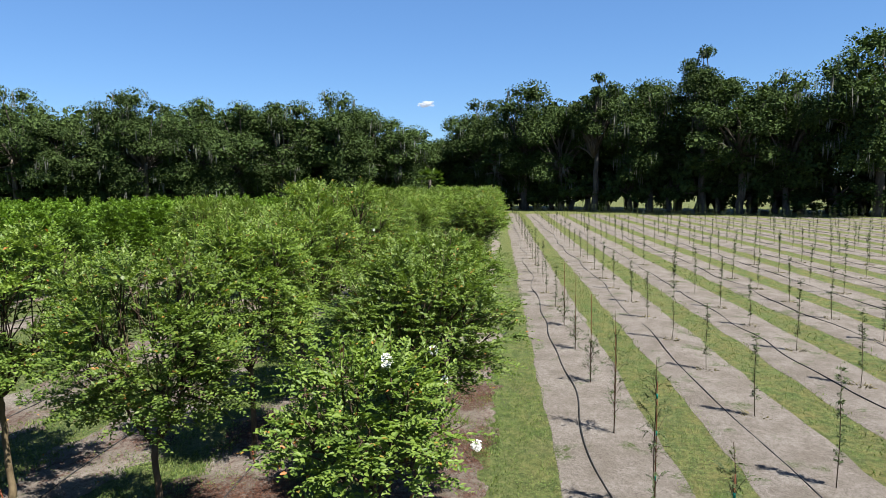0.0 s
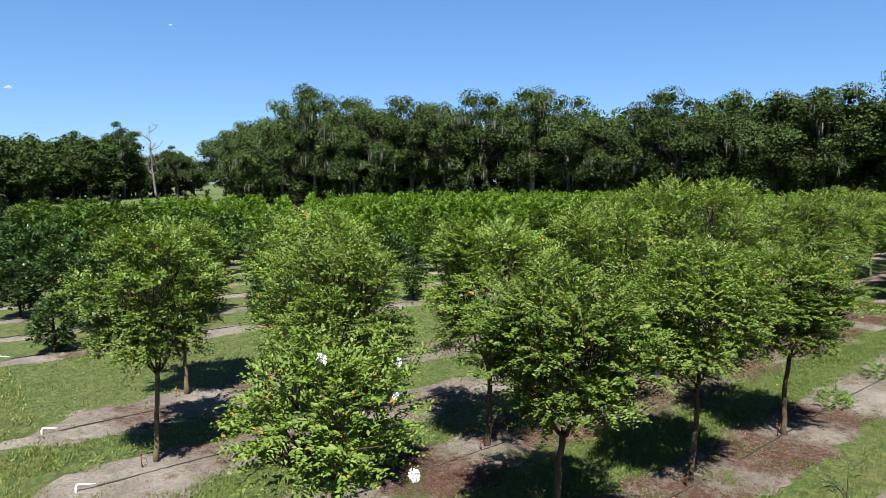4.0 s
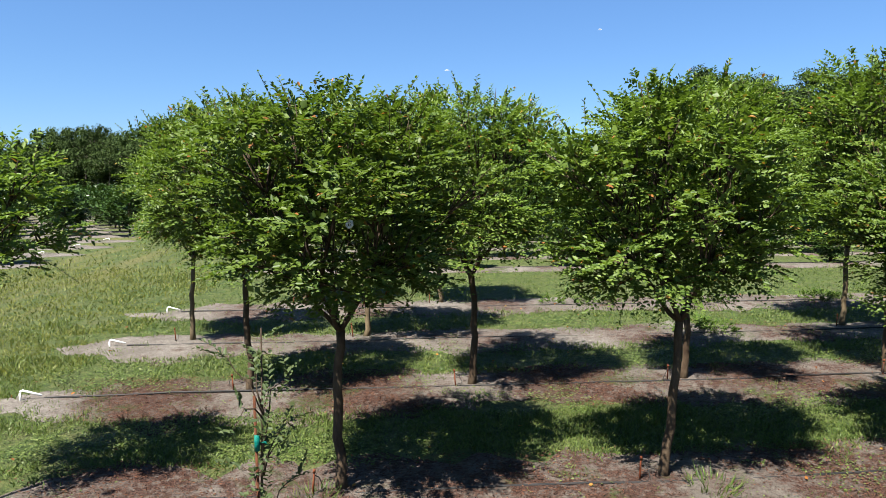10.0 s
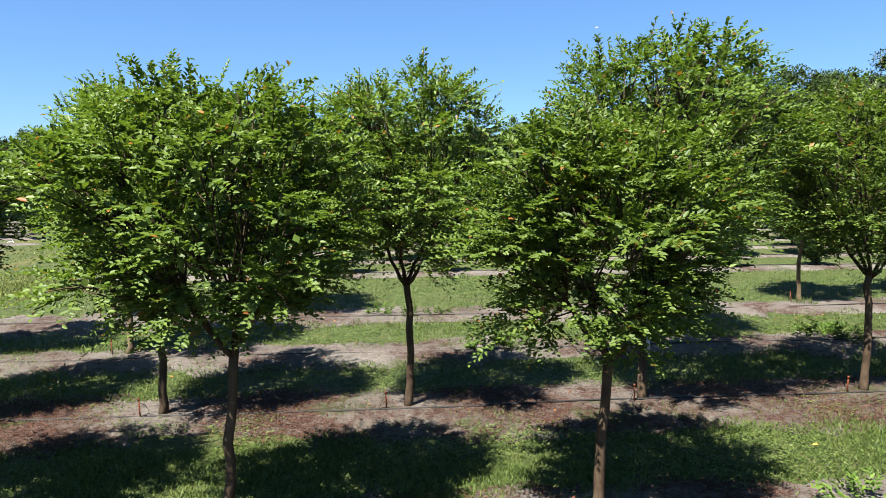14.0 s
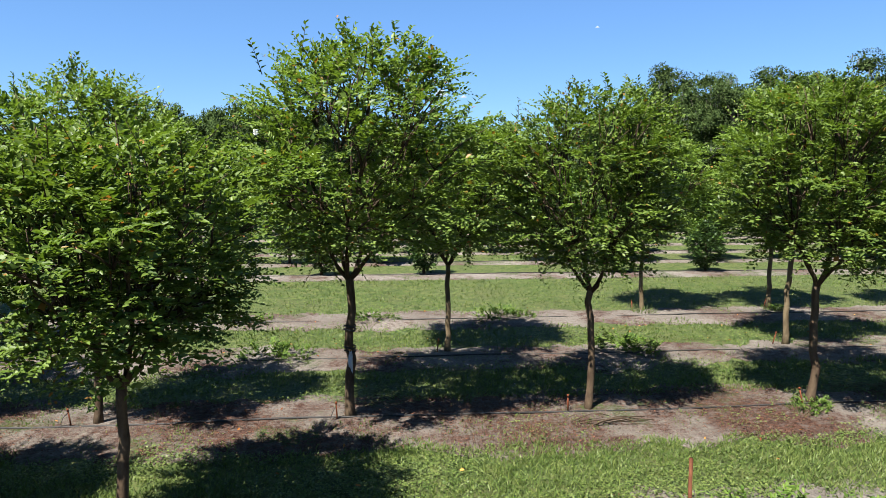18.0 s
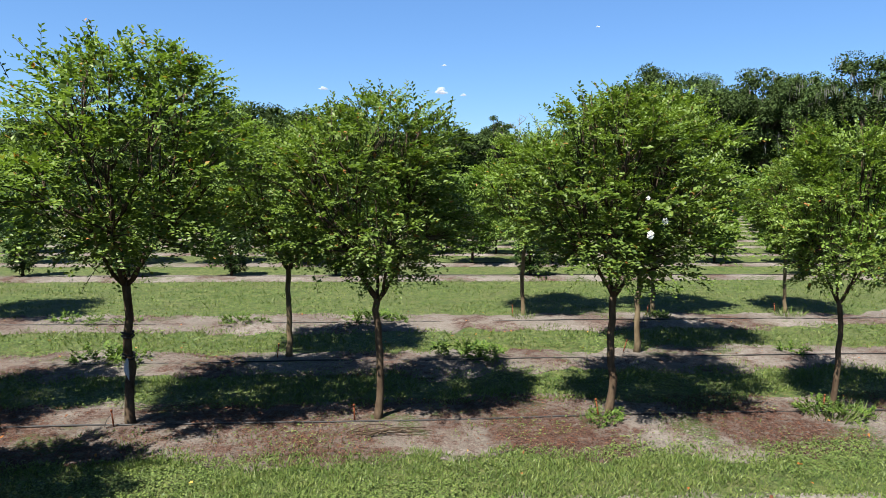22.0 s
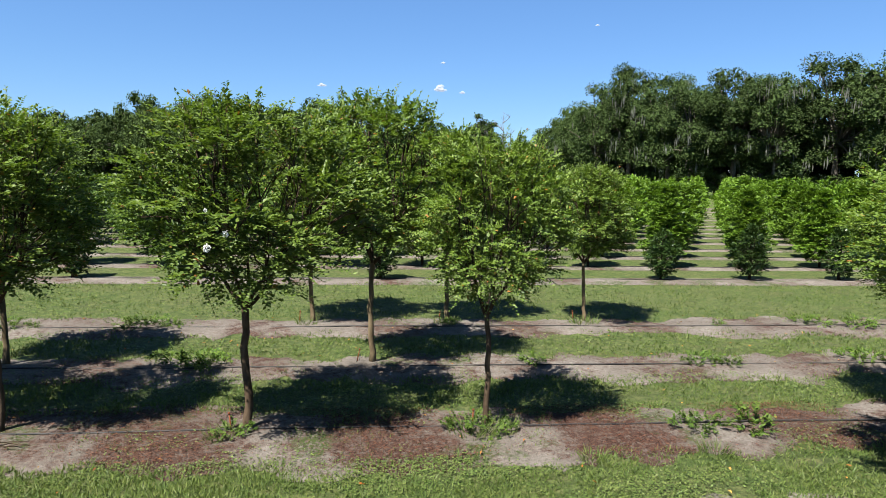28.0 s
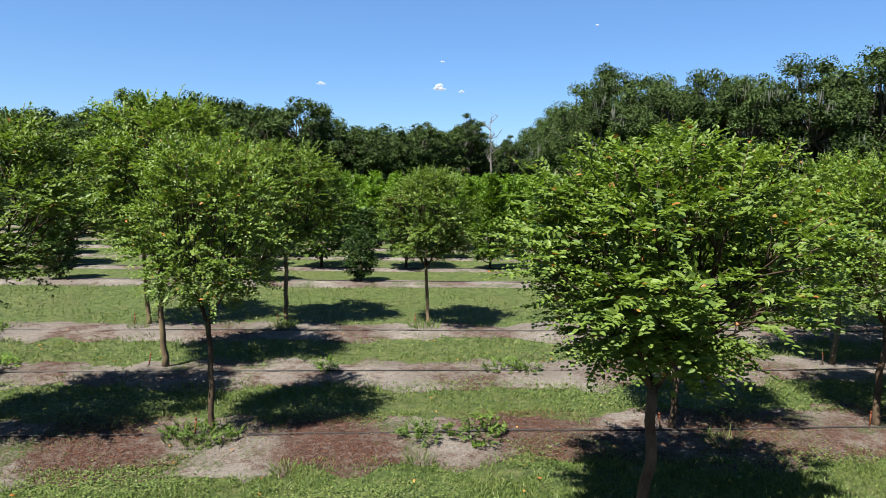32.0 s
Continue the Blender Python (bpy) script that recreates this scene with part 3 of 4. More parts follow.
L_EGG = "egg-shaped dark green tree on a short trunk"
L_GREEN = "bushy mid-green tree on a short bare trunk"
FAR_BLOCKS = {}


def joined(name, label, soups, where):
    """Trees of the far end of a block, joined: nobody could count them."""
    s = Soup()
    for me, m in where:
        n = len(me.vertices)
        co = np.empty(n * 3, dtype=np.float32)
        me.vertices.foreach_get("co", co)
        co = co.reshape(-1, 3) @ np.array(m.to_3x3()).T + np.array(m.translation)
        k = len(me.polygons[0].vertices)
        idx = np.empty(len(me.loops), dtype=np.int32)
        me.loops.foreach_get("vertex_index", idx)
        s.add(co, idx.reshape(-1, k))
    tagged(new(name, s.mesh(name, soups)), label, "trees", kind="stuff")


for k, y in enumerate(ROWS_BACK):
    x = -9.48 + (1.36 if k % 2 else 0.0)
    while x < 66 - 0.25 * max(0, y - 40):
        near = y < 28 and x < 26
        if k == 0:
            kind, lab, nm, grp = SHRUB, L_SHRUB, "shrub", "dark shrubs in the first back row"
        elif x > 12.5 or (x > 3 and k > 3):
            kind, lab, nm, grp = (BRIGHT if near else BRIGHT_FAR), L_BRIGHT, "bushy_tree", "bright bushy trees"
        elif x < -6 or k in (2, 5, 9):
            kind, lab, nm, grp = (DARKEGG if near else DARKEGG_FAR), L_EGG, "egg_tree", "dark egg-shaped trees"
        else:
            kind, lab, nm, grp = (GREENEGG if near else GREENEGG_FAR), L_GREEN, "green_tree", "mid-green bushy trees"
        m = tree_pose(x + rngt.uniform(-.08, .08), y, rngt.uniform(0, 360), rngt.uniform(.84, 1.06), rngt.uniform(.84, 1.04))
        if rngt.random() > 0.06:
            me = kind[rngt.randrange(3)]
            if y < 46:
                place_tree(nm, me, m, lab, "tree", grp)
            else:
                FAR_BLOCKS.setdefault(nm, []).append((me[2], m))
        x += 2.72
for nm, mat, lab in (("bushy_tree", M_BRIGHT, "far rows of bright green bushy trees"), ("egg_tree", M_HOLLY, "far rows of dark egg-shaped trees"), ("green_tree", M_EGG, "far rows of mid-green bushy trees")):
    if nm in FAR_BLOCKS:
        joined("far_orchard", lab, mat, FAR_BLOCKS[nm])
side_far = []
for k, y in enumerate(ROWS_SIDE[2:]):
    x = -20.0 + (1.4 if k % 2 else 0)
    while x > -56:
        m = tree_pose(x + rngt.uniform(-.15, .15), y, rngt.uniform(0, 360), rngt.uniform(.95, 1.12), rngt.uniform(.85, 1.08))
        if rngt.random() < 0.95 and (y > 31 or k == 0 or x < -26 or (k == 1 and x > -20)):
            if y < 40:
                place_tree("egg_tree", (DARKEGG if y < 24 else DARKEGG_FAR)[rngt.randrange(3)], m, L_EGG, "tree", "dark egg-shaped trees")
            else:
                side_far.append((DARKEGG_FAR[rngt.randrange(3)][2], m))
        x -= 2.72
joined("far_orchard", "far rows of dark egg-shaped trees in the side block", M_HOLLY, side_far)
CONE = [bushy_meshes(330 + k, 3.4, 1.3, 0.15, M_CONE, DROP, 0.17, 260, 6, 30, 100) for k in range(2)]
x = -12
while x < 58:
    place_tree("conifer", CONE[rngt.randrange(2)], tree_pose(x, 74 - 0.18 * max(0, x - 20) + rngt.uniform(-1, 1), rngt.uniform(0, 360), 1, rngt.uniform(.85, 1.15)), "narrow dark upright conifer", "tree", "conifers before the wood")
    x += rngt.uniform(1.7, 2.4)


# ---- the oak wood round the fields ----
def oak_meshes(seed, height, width, bole, n_lobes, n_leaf, leaf, ragged, low=-0.95, moss_n=16):
    """A live oak leafy from top to skirt: trunk, branches, lumpy crown and hanging moss."""
    rng = np.random.default_rng(seed)
    trunk, limbs, crown, moss = Soup(), Soup(), Soup(), Soup()
    tube(trunk, curve_pts((0, 0, -0.3), (rng.normal(0, .5), rng.normal(0, .5), height * 0.45), 0, 6, rng, 0.12), np.linspace(0.45, 0.24, 6), 8)
    u = ball_dirs(rng, n_lobes, low)
    k = rng.uniform(0.45, 0.95, n_lobes)
    rz = (height - bole) / 2
    c = np.stack([u[:, 0] * width / 2 * k, u[:, 1] * width / 2 * k, bole + rz + u[:, 2] * rz * k], 1)
    rad = rng.uniform(0.9, 1.8, n_lobes) * width / 11
    hub = np.array([0, 0, height * 0.38])
    for i in range(n_lobes):
        tube(limbs, curve_pts(hub, c[i], 0.4, 4, rng, 0.2), [0.2, 0.14, 0.09, 0.03], 4)
    which = rng.choice(n_lobes, n_leaf, p=rad ** 2 / (rad ** 2).sum())
    v = ball_dirs(rng, n_leaf, -0.7)
    p = c[which] + v * (rad[which] * rng.uniform(0.6, 1.0, n_leaf) ** 0.5 * (1 + ragged * np.abs(rng.normal(0, 0.4, n_leaf))))[:, None] * np.array([1, 1, 0.75])
    d = v * 0.8 + rng.normal(0, 0.7, (n_leaf, 3)) * np.array([1, 1, 0.6])
    size = leaf * rng.uniform(0.6, 1.4, n_leaf)
    leaves(crown, p, d, v * 1.0 + np.array([0, 0, 0.5]) + rng.normal(0, 0.3, (n_leaf, 3)), size, size * 0.7, False, 0.15)
    n = n_leaf // 6
    which = rng.choice(n_lobes, n, p=rad ** 2 / (rad ** 2).sum())
    q = c[which] + ball_dirs(rng, n) * (rad[which] * rng.uniform(0.1, 0.66, n))[:, None] * np.array([1, 1, 0.75])
    leaves(crown, q, ball_dirs(rng, n), ball_dirs(rng, n), np.full(n, leaf * 2.7), np.full(n, leaf * 2.2), False, 0.1)
    for i in range(moss_n):
        j = rng.integers(n_lobes)
        q = c[j] + ball_dirs(rng, 1, -0.9)[0] * rad[j] * np.array([1, 1, 0.8])
        n = 5
        foot = q + rng.normal(0, 0.2, (n, 3))
        leaves(moss, foot, np.tile([[0, 0, -1.0]], (n, 1)) + rng.normal(0, 0.06, (n, 3)), ball_dirs(rng, n), rng.uniform(0.6, 2.0, n), np.full(n, 0.13), False, 0.1)
    return (trunk.mesh("trunk", M_OAKBARK, True), limbs.mesh("branchwork", M_OAKBARK, True), crown.mesh("crown", M_OAK), moss.mesh("moss", M_MOSS) if moss_n else None)


OAKS = [oak_meshes(400, 17, 12, 1.5, 58, 18000, 0.21, 0.25, moss_n=44), oak_meshes(401, 18, 11, 2.0, 56, 17500, 0.21, 0.3, moss_n=50), oak_meshes(402, 16, 13, 1.2, 60, 18000, 0.22, 0.2, moss_n=34),
        oak_meshes(403, 17.5, 7.5, 5.0, 34, 11000, 0.2, 0.4, moss_n=34), oak_meshes(404, 15, 11, 1.0, 56, 17500, 0.21, 0.2, moss_n=30)]
OAKS_FAR = [oak_meshes(410 + k, 17, 14, 1.5, 44, 7000, 0.36, 0.2, moss_n=0) for k in range(3)]
UNDER = [oak_meshes(420 + k, 5.5, 6.5, 0.2, 14, 1500, 0.30, 0.2, moss_n=0) for k in range(3)]



def oak(x, y, meshes, turn, wide, tall, label="tall dark live oak hung with grey moss", name="oak_tree", group="oaks of the wood"):
    root = new(name)
    trunk, limbs, crown, moss = meshes
    part("trunk", trunk, root)
    tagged(part("branchwork", limbs, root), kind="stuff")
    tagged(part("crown", crown, root), kind="stuff")
    if moss:
        tagged(part("moss", moss, root, "hanging grey moss"), kind="stuff")
    root.matrix_basis = tree_pose(x, y, turn, wide, tall)
    return tagged(root, label, "tree", group)


def oak_line(points, gap, kinds, rows=2, under=True, reach=6.5):
    """Oaks along a bent line, with further ones behind and low growth at their feet."""
    for (x0, y0, h0), (x1, y1, h1) in zip(points, points[1:]):
        n = max(1, round(math.hypot(x1 - x0, y1 - y0) / gap))
        nx, ny = -(y1 - y0), (x1 - x0)
        ln = math.hypot(nx, ny)
        for i in range(n):
            t = i / n
            for r in range(rows):
                px = x0 + (x1 - x0) * t + rngt.uniform(-1.5, 1.5) + nx / ln * r * reach
                py = y0 + (y1 - y0) * t + rngt.uniform(-1.5, 1.5) + ny / ln * r * reach
                h = (h0 + (h1 - h0) * t) * (rngt.uniform(0.97, 1.2) if kinds is not OAKS_FAR else rngt.uniform(0.8, 1.22)) / 17 * (1.0 if r == 0 else 0.88)
                oak(px, py, (kinds if r == 0 else OAKS_FAR)[rngt.randrange(len(kinds) if r == 0 else 3)], rngt.uniform(0, 360), rngt.uniform(0.95, 1.2), h)
            if under:
                for q in range(4):
                    s = t + (0, 0.5, 0.25, 0.75)[q] / n
                    back = (1.5, 1.5, reach + 2, reach + 5)[q]
                    oak(x0 + (x1 - x0) * s + nx / ln * back, y0 + (y1 - y0) * s + ny / ln * back, UNDER[rngt.randrange(3)], rngt.uniform(0, 360), rngt.uniform(.8, 1.2), rngt.uniform(.6, 1.2) * (1 if q < 2 else 1.9),
                        "low dark undergrowth bush at the wood's edge", "undergrowth_bush", "undergrowth of the wood")


oak_line([(46, 145, 15.5), (46, 118, 18), (53, 98, 20), (66, 84, 16.2), (76, 66, 16.8), (84, 30, 16.8), (96, 14, 13.5)], 6.4, OAKS[:3] + OAKS[4:])
oak_line([(90, 8, 16.5), (82, -5, 17.4), (72, -20, 17.2), (62, -36, 17), (56, -56, 17)], 5.6, OAKS)
for x, y, k in ((101, 15, 0), (100, 10.5, 2), (108, 14, 1), (107, 20, 4), (106, 8, 0)):
    oak(x, y, OAKS[k], 37 * k + x, 1.05, 0.72)
for x, y in ((95, 12), (96, 17), (94, 8)):
    oak(x, y, UNDER[int(x) % 3], x * 9, 1.1, 1.1, "low dark undergrowth bush at the wood's edge", "undergrowth_bush", "undergrowth of the wood")
oak_line([(-330, 420, 18), (-200, 330, 21), (-90, 230, 20), (-40, 165, 20), (-16, 138, 17.2), (8, 150, 12.5), (36, 200, 15), (70, 230, 16)], 9.5, OAKS_FAR, 2, True, 9)
oak(33, 185, OAKS[3], 40, 1.35, 1.16)
oak(21, 176, OAKS[3], 200, 1.2, 0.95)


def sabal_palm(x, y, high, seed):
    """A cabbage palm: booted trunk and a round head of folded fan fronds on long stalks."""
    rng = np.random.default_rng(seed)
    root = new("sabal_palm")
    s = Soup()
    tube(s, curve_pts((0, 0, -0.1), (0.2, 0.1, high), 0, 8, rng, 0.05), np.linspace(0.24, 0.2, 8), 9)
    part("trunk", s.mesh("trunk", M_OAKBARK, True), root)
    s, st = Soup(), Soup()
    for v in ball_dirs(rng, 34, -0.45):
        a = np.array([0.2, 0.1, high])
        e = a + v * 1.25 + np.array([0, 0, -0.15])
        tube(st, curve_pts(a, e, 0.12, 4, rng, 0.02), [0.03, 0.025, 0.02, 0.015], 4)
        side = unit(np.cross(v, np.array([0, 0, 1.0])))
        ang = np.linspace(-1.25, 1.25, 15)
        d = np.cos(ang)[:, None] * v + np.sin(ang)[:, None] * side + np.array([0, 0, -0.25]) * np.abs(ang)[:, None]
        leaves(s, np.tile(e, (15, 1)), d, np.tile([[0, 0, 1.0]], (15, 1)), np.full(15, 0.95), np.full(15, 0.12), False, 0.3)
    tagged(part("stalk", st.mesh("stalk", M_EGG, True), root, "long green leaf stalks"), kind="stuff")
    tagged(part("crown", s.mesh("crown", M_WEED), root, "fan-shaped fronds"), kind="stuff")
    root.location = (x, y, 0)
    tagged(root, "cabbage palm with a round head of fan fronds", "palm tree")


sabal_palm(75, 13.6, 4.6, 77)


def dead_tree(x, y, high, seed):
    """A bare grey tree that has lost its leaves and bark."""
    rng = np.random.default_rng(seed)
    root = new("dead_tree")
    s, br = Soup(), Soup()
    line = curve_pts((0, 0, -0.2), (-1.2, 0.4, high), 0, 9, rng, 0.18)
    tube(s, line, np.linspace(0.34, 0.06, 9), 8)
    part("trunk", s.mesh("trunk", M_DEADWOOD, True), root)
    for k in range(16):
        p = line[3 + k % 6]
        a = rng.uniform(0, 6.28)
        e = p + np.array([np.cos(a) * rng.uniform(1.2, 3.4), np.sin(a) * 1.5, rng.uniform(1.2, 3.6)])
        q = curve_pts(p, e, -0.3, 6, rng, 0.12)
        tube(br, q, np.linspace(0.12, 0.035, 6), 5)
        for m in range(3):
            f = q[2 + m] + np.array([rng.normal(0, 0.9), rng.normal(0, 0.6), rng.uniform(0.4, 1.6)])
            tube(br, curve_pts(q[2 + m], f, 0, 4, rng, 0.06), np.linspace(0.05, 0.02, 4), 4)
    tagged(part("branchwork", br.mesh("branchwork", M_DEADWOOD, True), root), kind="stuff")
    root.location = (x, y, 0)
    tagged(root, "bare grey dead tree standing among live oaks", "dead tree")


dead_tree(39, 176, 16.5, 78)
oak(44.5, 178, OAKS[3], 120, 1.0, 0.80)


def far_fence(x0, y0, x1, y1, n):
    """A white board fence far off: posts and three rails."""
    root = new("white_fence")
    d = Vector((x1 - x0, y1 - y0, 0)) / n
    post = Soup()
    tube(post, [(0, 0, -0.1), (0, 0, 1.5)], [0.11, 0.11], 4)
    me = post.mesh("post", M_PVC)
    for k in range(n + 1):
        part("post", me, root).location = (d.x * k, d.y * k, 0)
    for z in (0.45, 0.9, 1.35):
        s = Soup()
        tube(s, [(0, -0.1, z), (d.x * n, d.y * n - 0.1, z)], [0.1, 0.1], 4)
        part("rail", s.mesh("rail", M_PVC), root)
    root.location = (x0, y0, 0)
    tagged(root, "white painted board fence beyond the far fields", "fence")


far_fence(-252, 306, -218, 299, 12)


# ---- young whips ----
def whip_meshes(seed, height):
    rng = np.random.default_rng(seed)
    stem, leaf = Soup(), Soup()
    pts = curve_pts((0, 0, -0.02), (rng.normal(0, .03), rng.normal(0, .03), height), 0, 6, rng, 0.012)
    tube(stem, pts, np.linspace(0.0075, 0.004, 6), 5)
    n = 64
    z = height * rng.uniform(0.2, 0.99, n)
    a = rng.uniform(0, 6.28, n)
    p = np.stack([np.interp(z, pts[:, 2], pts[:, 0]), np.interp(z, pts[:, 2], pts[:, 1]), z], 1)
    d = np.stack([np.cos(a), np.sin(a), rng.uniform(0.1, 1.0, n)], 1)
    sprays(leaf, rng, p, d, rng.uniform(0.04, 0.13, n), 6, 0.046, False)
    return stem.mesh("stem", M_TWIG, True), leaf.mesh("foliage", M_WHIP)


def foot_tuft(seed):
    rng = np.random.default_rng(seed)
    s = Soup()
    n = 46
    a, r = rng.uniform(0, 6.28, n), 0.2 * np.sqrt(rng.random(n))
    p = np.stack([r * np.cos(a), r * np.sin(a), np.full(n, 0.03)], 1)
    d = np.stack([np.cos(a), np.sin(a), rng.uniform(0.1, 0.8, n)], 1) + rng.normal(0, 0.3, (n, 3))
    leaves(s, p, d, ball_dirs(rng, n), rng.uniform(0.05, 0.14, n), np.full(n, 0.02), False, 0.1)
    return s.mesh("foot_tuft", M_DRY)


FOOT = [foot_tuft(540), foot_tuft(541)]
WHIPS = [whip_meshes(500 + k, h) for k, h in enumerate((1.75, 1.6, 1.9, 1.5))]


far_leaves = []
for r, y in enumerate(ROWS_NEW):
    x = (6.75 if r == 0 else -6.9 if r % 2 == 0 else -5.9)
    while x < 72 - 1.1 * r:
        if rngt.random() > 0.04:
            k, m = rngt.randrange(4), tree_pose(x + rngt.uniform(-.08, .08), y + rngt.uniform(-.05, .05), rngt.uniform(0, 360), 1, rngt.uniform(.85, 1.12))
            if x < 44:
                root = new("young_tree")
                part("stem", WHIPS[k][0], root)
                tagged(part("foliage", WHIPS[k][1], root), kind="stuff")
                if x < 22 and rngt.random() < 0.75:
                    tagged(part("foot_tuft", FOOT[k % 2], root, "dry brown weeds"), kind="stuff")
                root.matrix_basis = m
                tagged(root, "thin young tree whip standing in bare sand", "tree", "young whips in the new field")
            else:
                far_leaves.append((WHIPS[k][1], m))
        x += 2.75
joined("far_whips", "far rows of thin young trees", M_WHIP, far_leaves)


# ---- drip hoses and white pipe ends ----
def hose(y, x0, x1, seed, wob):
    rng = np.random.default_rng(seed)
    n = int((x1 - x0) / 0.35)
    x = np.linspace(x0, x1, n)
    k = int((x1 - x0) / 1.6) + 2
    off = np.interp(x, np.linspace(x0, x1, k), rng.normal(0, wob, k))
    off = np.convolve(np.pad(off, 2, mode="edge"), np.ones(5) / 5, "valid")
    s = Soup()
    tube(s, np.stack([x, y + off, 0.042 + np.convolve(rng.normal(0, 0.014, n + 4), np.ones(5) / 5, 'valid')], 1), np.full(n, 0.0125), 6)
    tagged(new("drip_hose", s.mesh("drip_hose", M_HOSE, True)), "black drip irrigation hose lying on sand", "hose", "drip hoses")


for i, y in enumerate(HOSES_OLD):
    hose(y, -10.4, 74, 600 + i, 0.03)
for i, y in enumerate(ROWS_NEW):
    hose(y + 0.32, -18, 73 - 1.1 * i, 620 + i, 0.10)
for i, y in enumerate(ROWS_BACK[:6]):
    hose(y - 0.1, -10.4, 40, 640 + i, 0.04)


def pipe_end(x, y, way):
    s = Soup()
    tube(s, [(x, y, -0.02), (x, y, 0.10), (x + 0.01 * way, y, 0.125), (x + 0.03 * way, y, 0.135), (x + 0.24 * way, y, 0.075)], [0.0135] * 5, 8)
    tagged(new("pipe_elbow", s.mesh("pipe_elbow", M_PVC, True)), "white plastic irrigation pipe elbow at the row's end", "pipe", "white pipe ends")


for y in HOSES_OLD + [y - 0.1 for y in ROWS_BACK]:
    pipe_end(-10.66, y, 1)
for y in ROWS_SIDE[:10]:
    pipe_end(-18.3, y, -1)


# ---- grass, litter and weeds ----
def turf(name, label, boxes, seed, beds=False, mat=M_BLADE):
    """Short blades and clover-like leaves on the grass, thickest where one passes near: boxes of x0, x1, y0, y1, number per square metre."""
    rng = np.random.default_rng(seed)
    s = Soup()
    for x0, x1, y0, y1, per, big in boxes:
        n = int((x1 - x0) * (y1 - y0) * per)
        x, y = rng.uniform(x0, x1, n), rng.uniform(y0, y1, n)
        deep = sand_depth(x, y)
        fray = (0.15 * blotches(x, y, 0.45, 3) + 0.11 * blotches(x, y, 0.14, 4)) * np.where(x < -9.4, 2.2, 1.0)
        keep = (deep < 0.07 + fray) & (blotches(x, y, 0.8, 5) + blotches(x, y, 0.2, 6) + rng.normal(0, 0.5, n) - np.where(x < -11, 0.75 * np.maximum(blotches(x - 0.35 * y, y * 0.16, 0.5, 12), 0), 0) > -0.8)
        if beds:
            wild = blotches(x, y, 0.55, 7) + 0.7 * blotches(x, y, 0.17, 8) + rng.normal(0, 0.22, n) + 0.6 * np.exp(-np.maximum(deep, 0) / 0.18)
            keep = (deep > 0) & (wild > 0.42)
        x, y = x[keep], y[keep]
        patch = np.sin(x * 1.9 + 2 * np.sin(y * 2.3)) + np.sin(y * 3.1 + x * 0.7) + rng.normal(0, 0.8, len(x))
        clover = (patch > 0.8) & (x > -10.8)
        p = np.stack([x, y, np.full(len(x), 0.0)], 1)
        g = p[~clover]
        n = len(g)
        h = rng.uniform(0.03, 0.08, n) * (0.6 + 0.4 * big) * (1 + 0.35 * blotches(g[:, 0], g[:, 1], 0.35, 9))
        for _ in range(1):
            d = np.stack([rng.normal(0, 0.75, n), rng.normal(0, 0.55, n), np.ones(n)], 1)
            leaves(s, g + rng.normal(0, 0.012, (n, 3)) * np.array([1, 1, 0]), d, ball_dirs(rng, n), h, np.full(n, 0.010 * big), False, 0.1)
        c = p[clover]
        n = len(c)
        for _ in range(1):
            q = c + np.stack([rng.normal(0, 0.03, n), rng.normal(0, 0.03, n), rng.uniform(0.015, 0.06, n)], 1)
            d = np.stack([rng.normal(0, 1, n), rng.normal(0, 1, n), rng.normal(0, 0.25, n)], 1)
            leaves(s, q, d, np.tile([[0, 0, 1.0]], (n, 1)) + rng.normal(0, 0.3, (n, 3)), rng.uniform(0.018, 0.032, n) * big, rng.uniform(0.014, 0.024, n) * big, False, 0.1)
    tagged(new(name, s.mesh(name, mat)), label, "grass", kind="stuff")


turf("grass", "short green grass and clover between the beds", [
    (-12, 24, 3.6, 4.6, 420, 1), (-11, 20, 5.9, 7.3, 3000, 0.95), (-12.5, 20, 8.5, 10.1, 1000, 1.2), (-12.5, 22, 11.0, 12.6, 520, 1.4), (-12.5, 26, 13.5, 18.6, 190, 1.5),
    (-9, 22, 0.9, 2.1, 300, 1), (-8, 20, -1.7, -0.4, 140, 1.4), (-5, 20, -4.3, -3.0, 70, 1.8)], 900)


turf("lane_grass", "worn green and straw-coloured grass on the wide lane", [(-17.5, -10.6, 4.5, 12, 1000, 1.3), (-19, -10.6, 12, 20, 260, 2.0), (-17, -11, 20, 40, 30, 3)], 903, mat=M_LANE)
turf("creeping_weeds", "patchy creeping green weeds on the sand beds", [(-11.7, 20, 4.4, 6.1, 1300, 1.1), (-11.7, 20, 7.0, 8.8, 1300, 1.1), (-11.7, 20, 9.8, 11.3, 500, 1.3), (-11.7, 20, 12.3, 14, 300, 1.5)], 905, True)


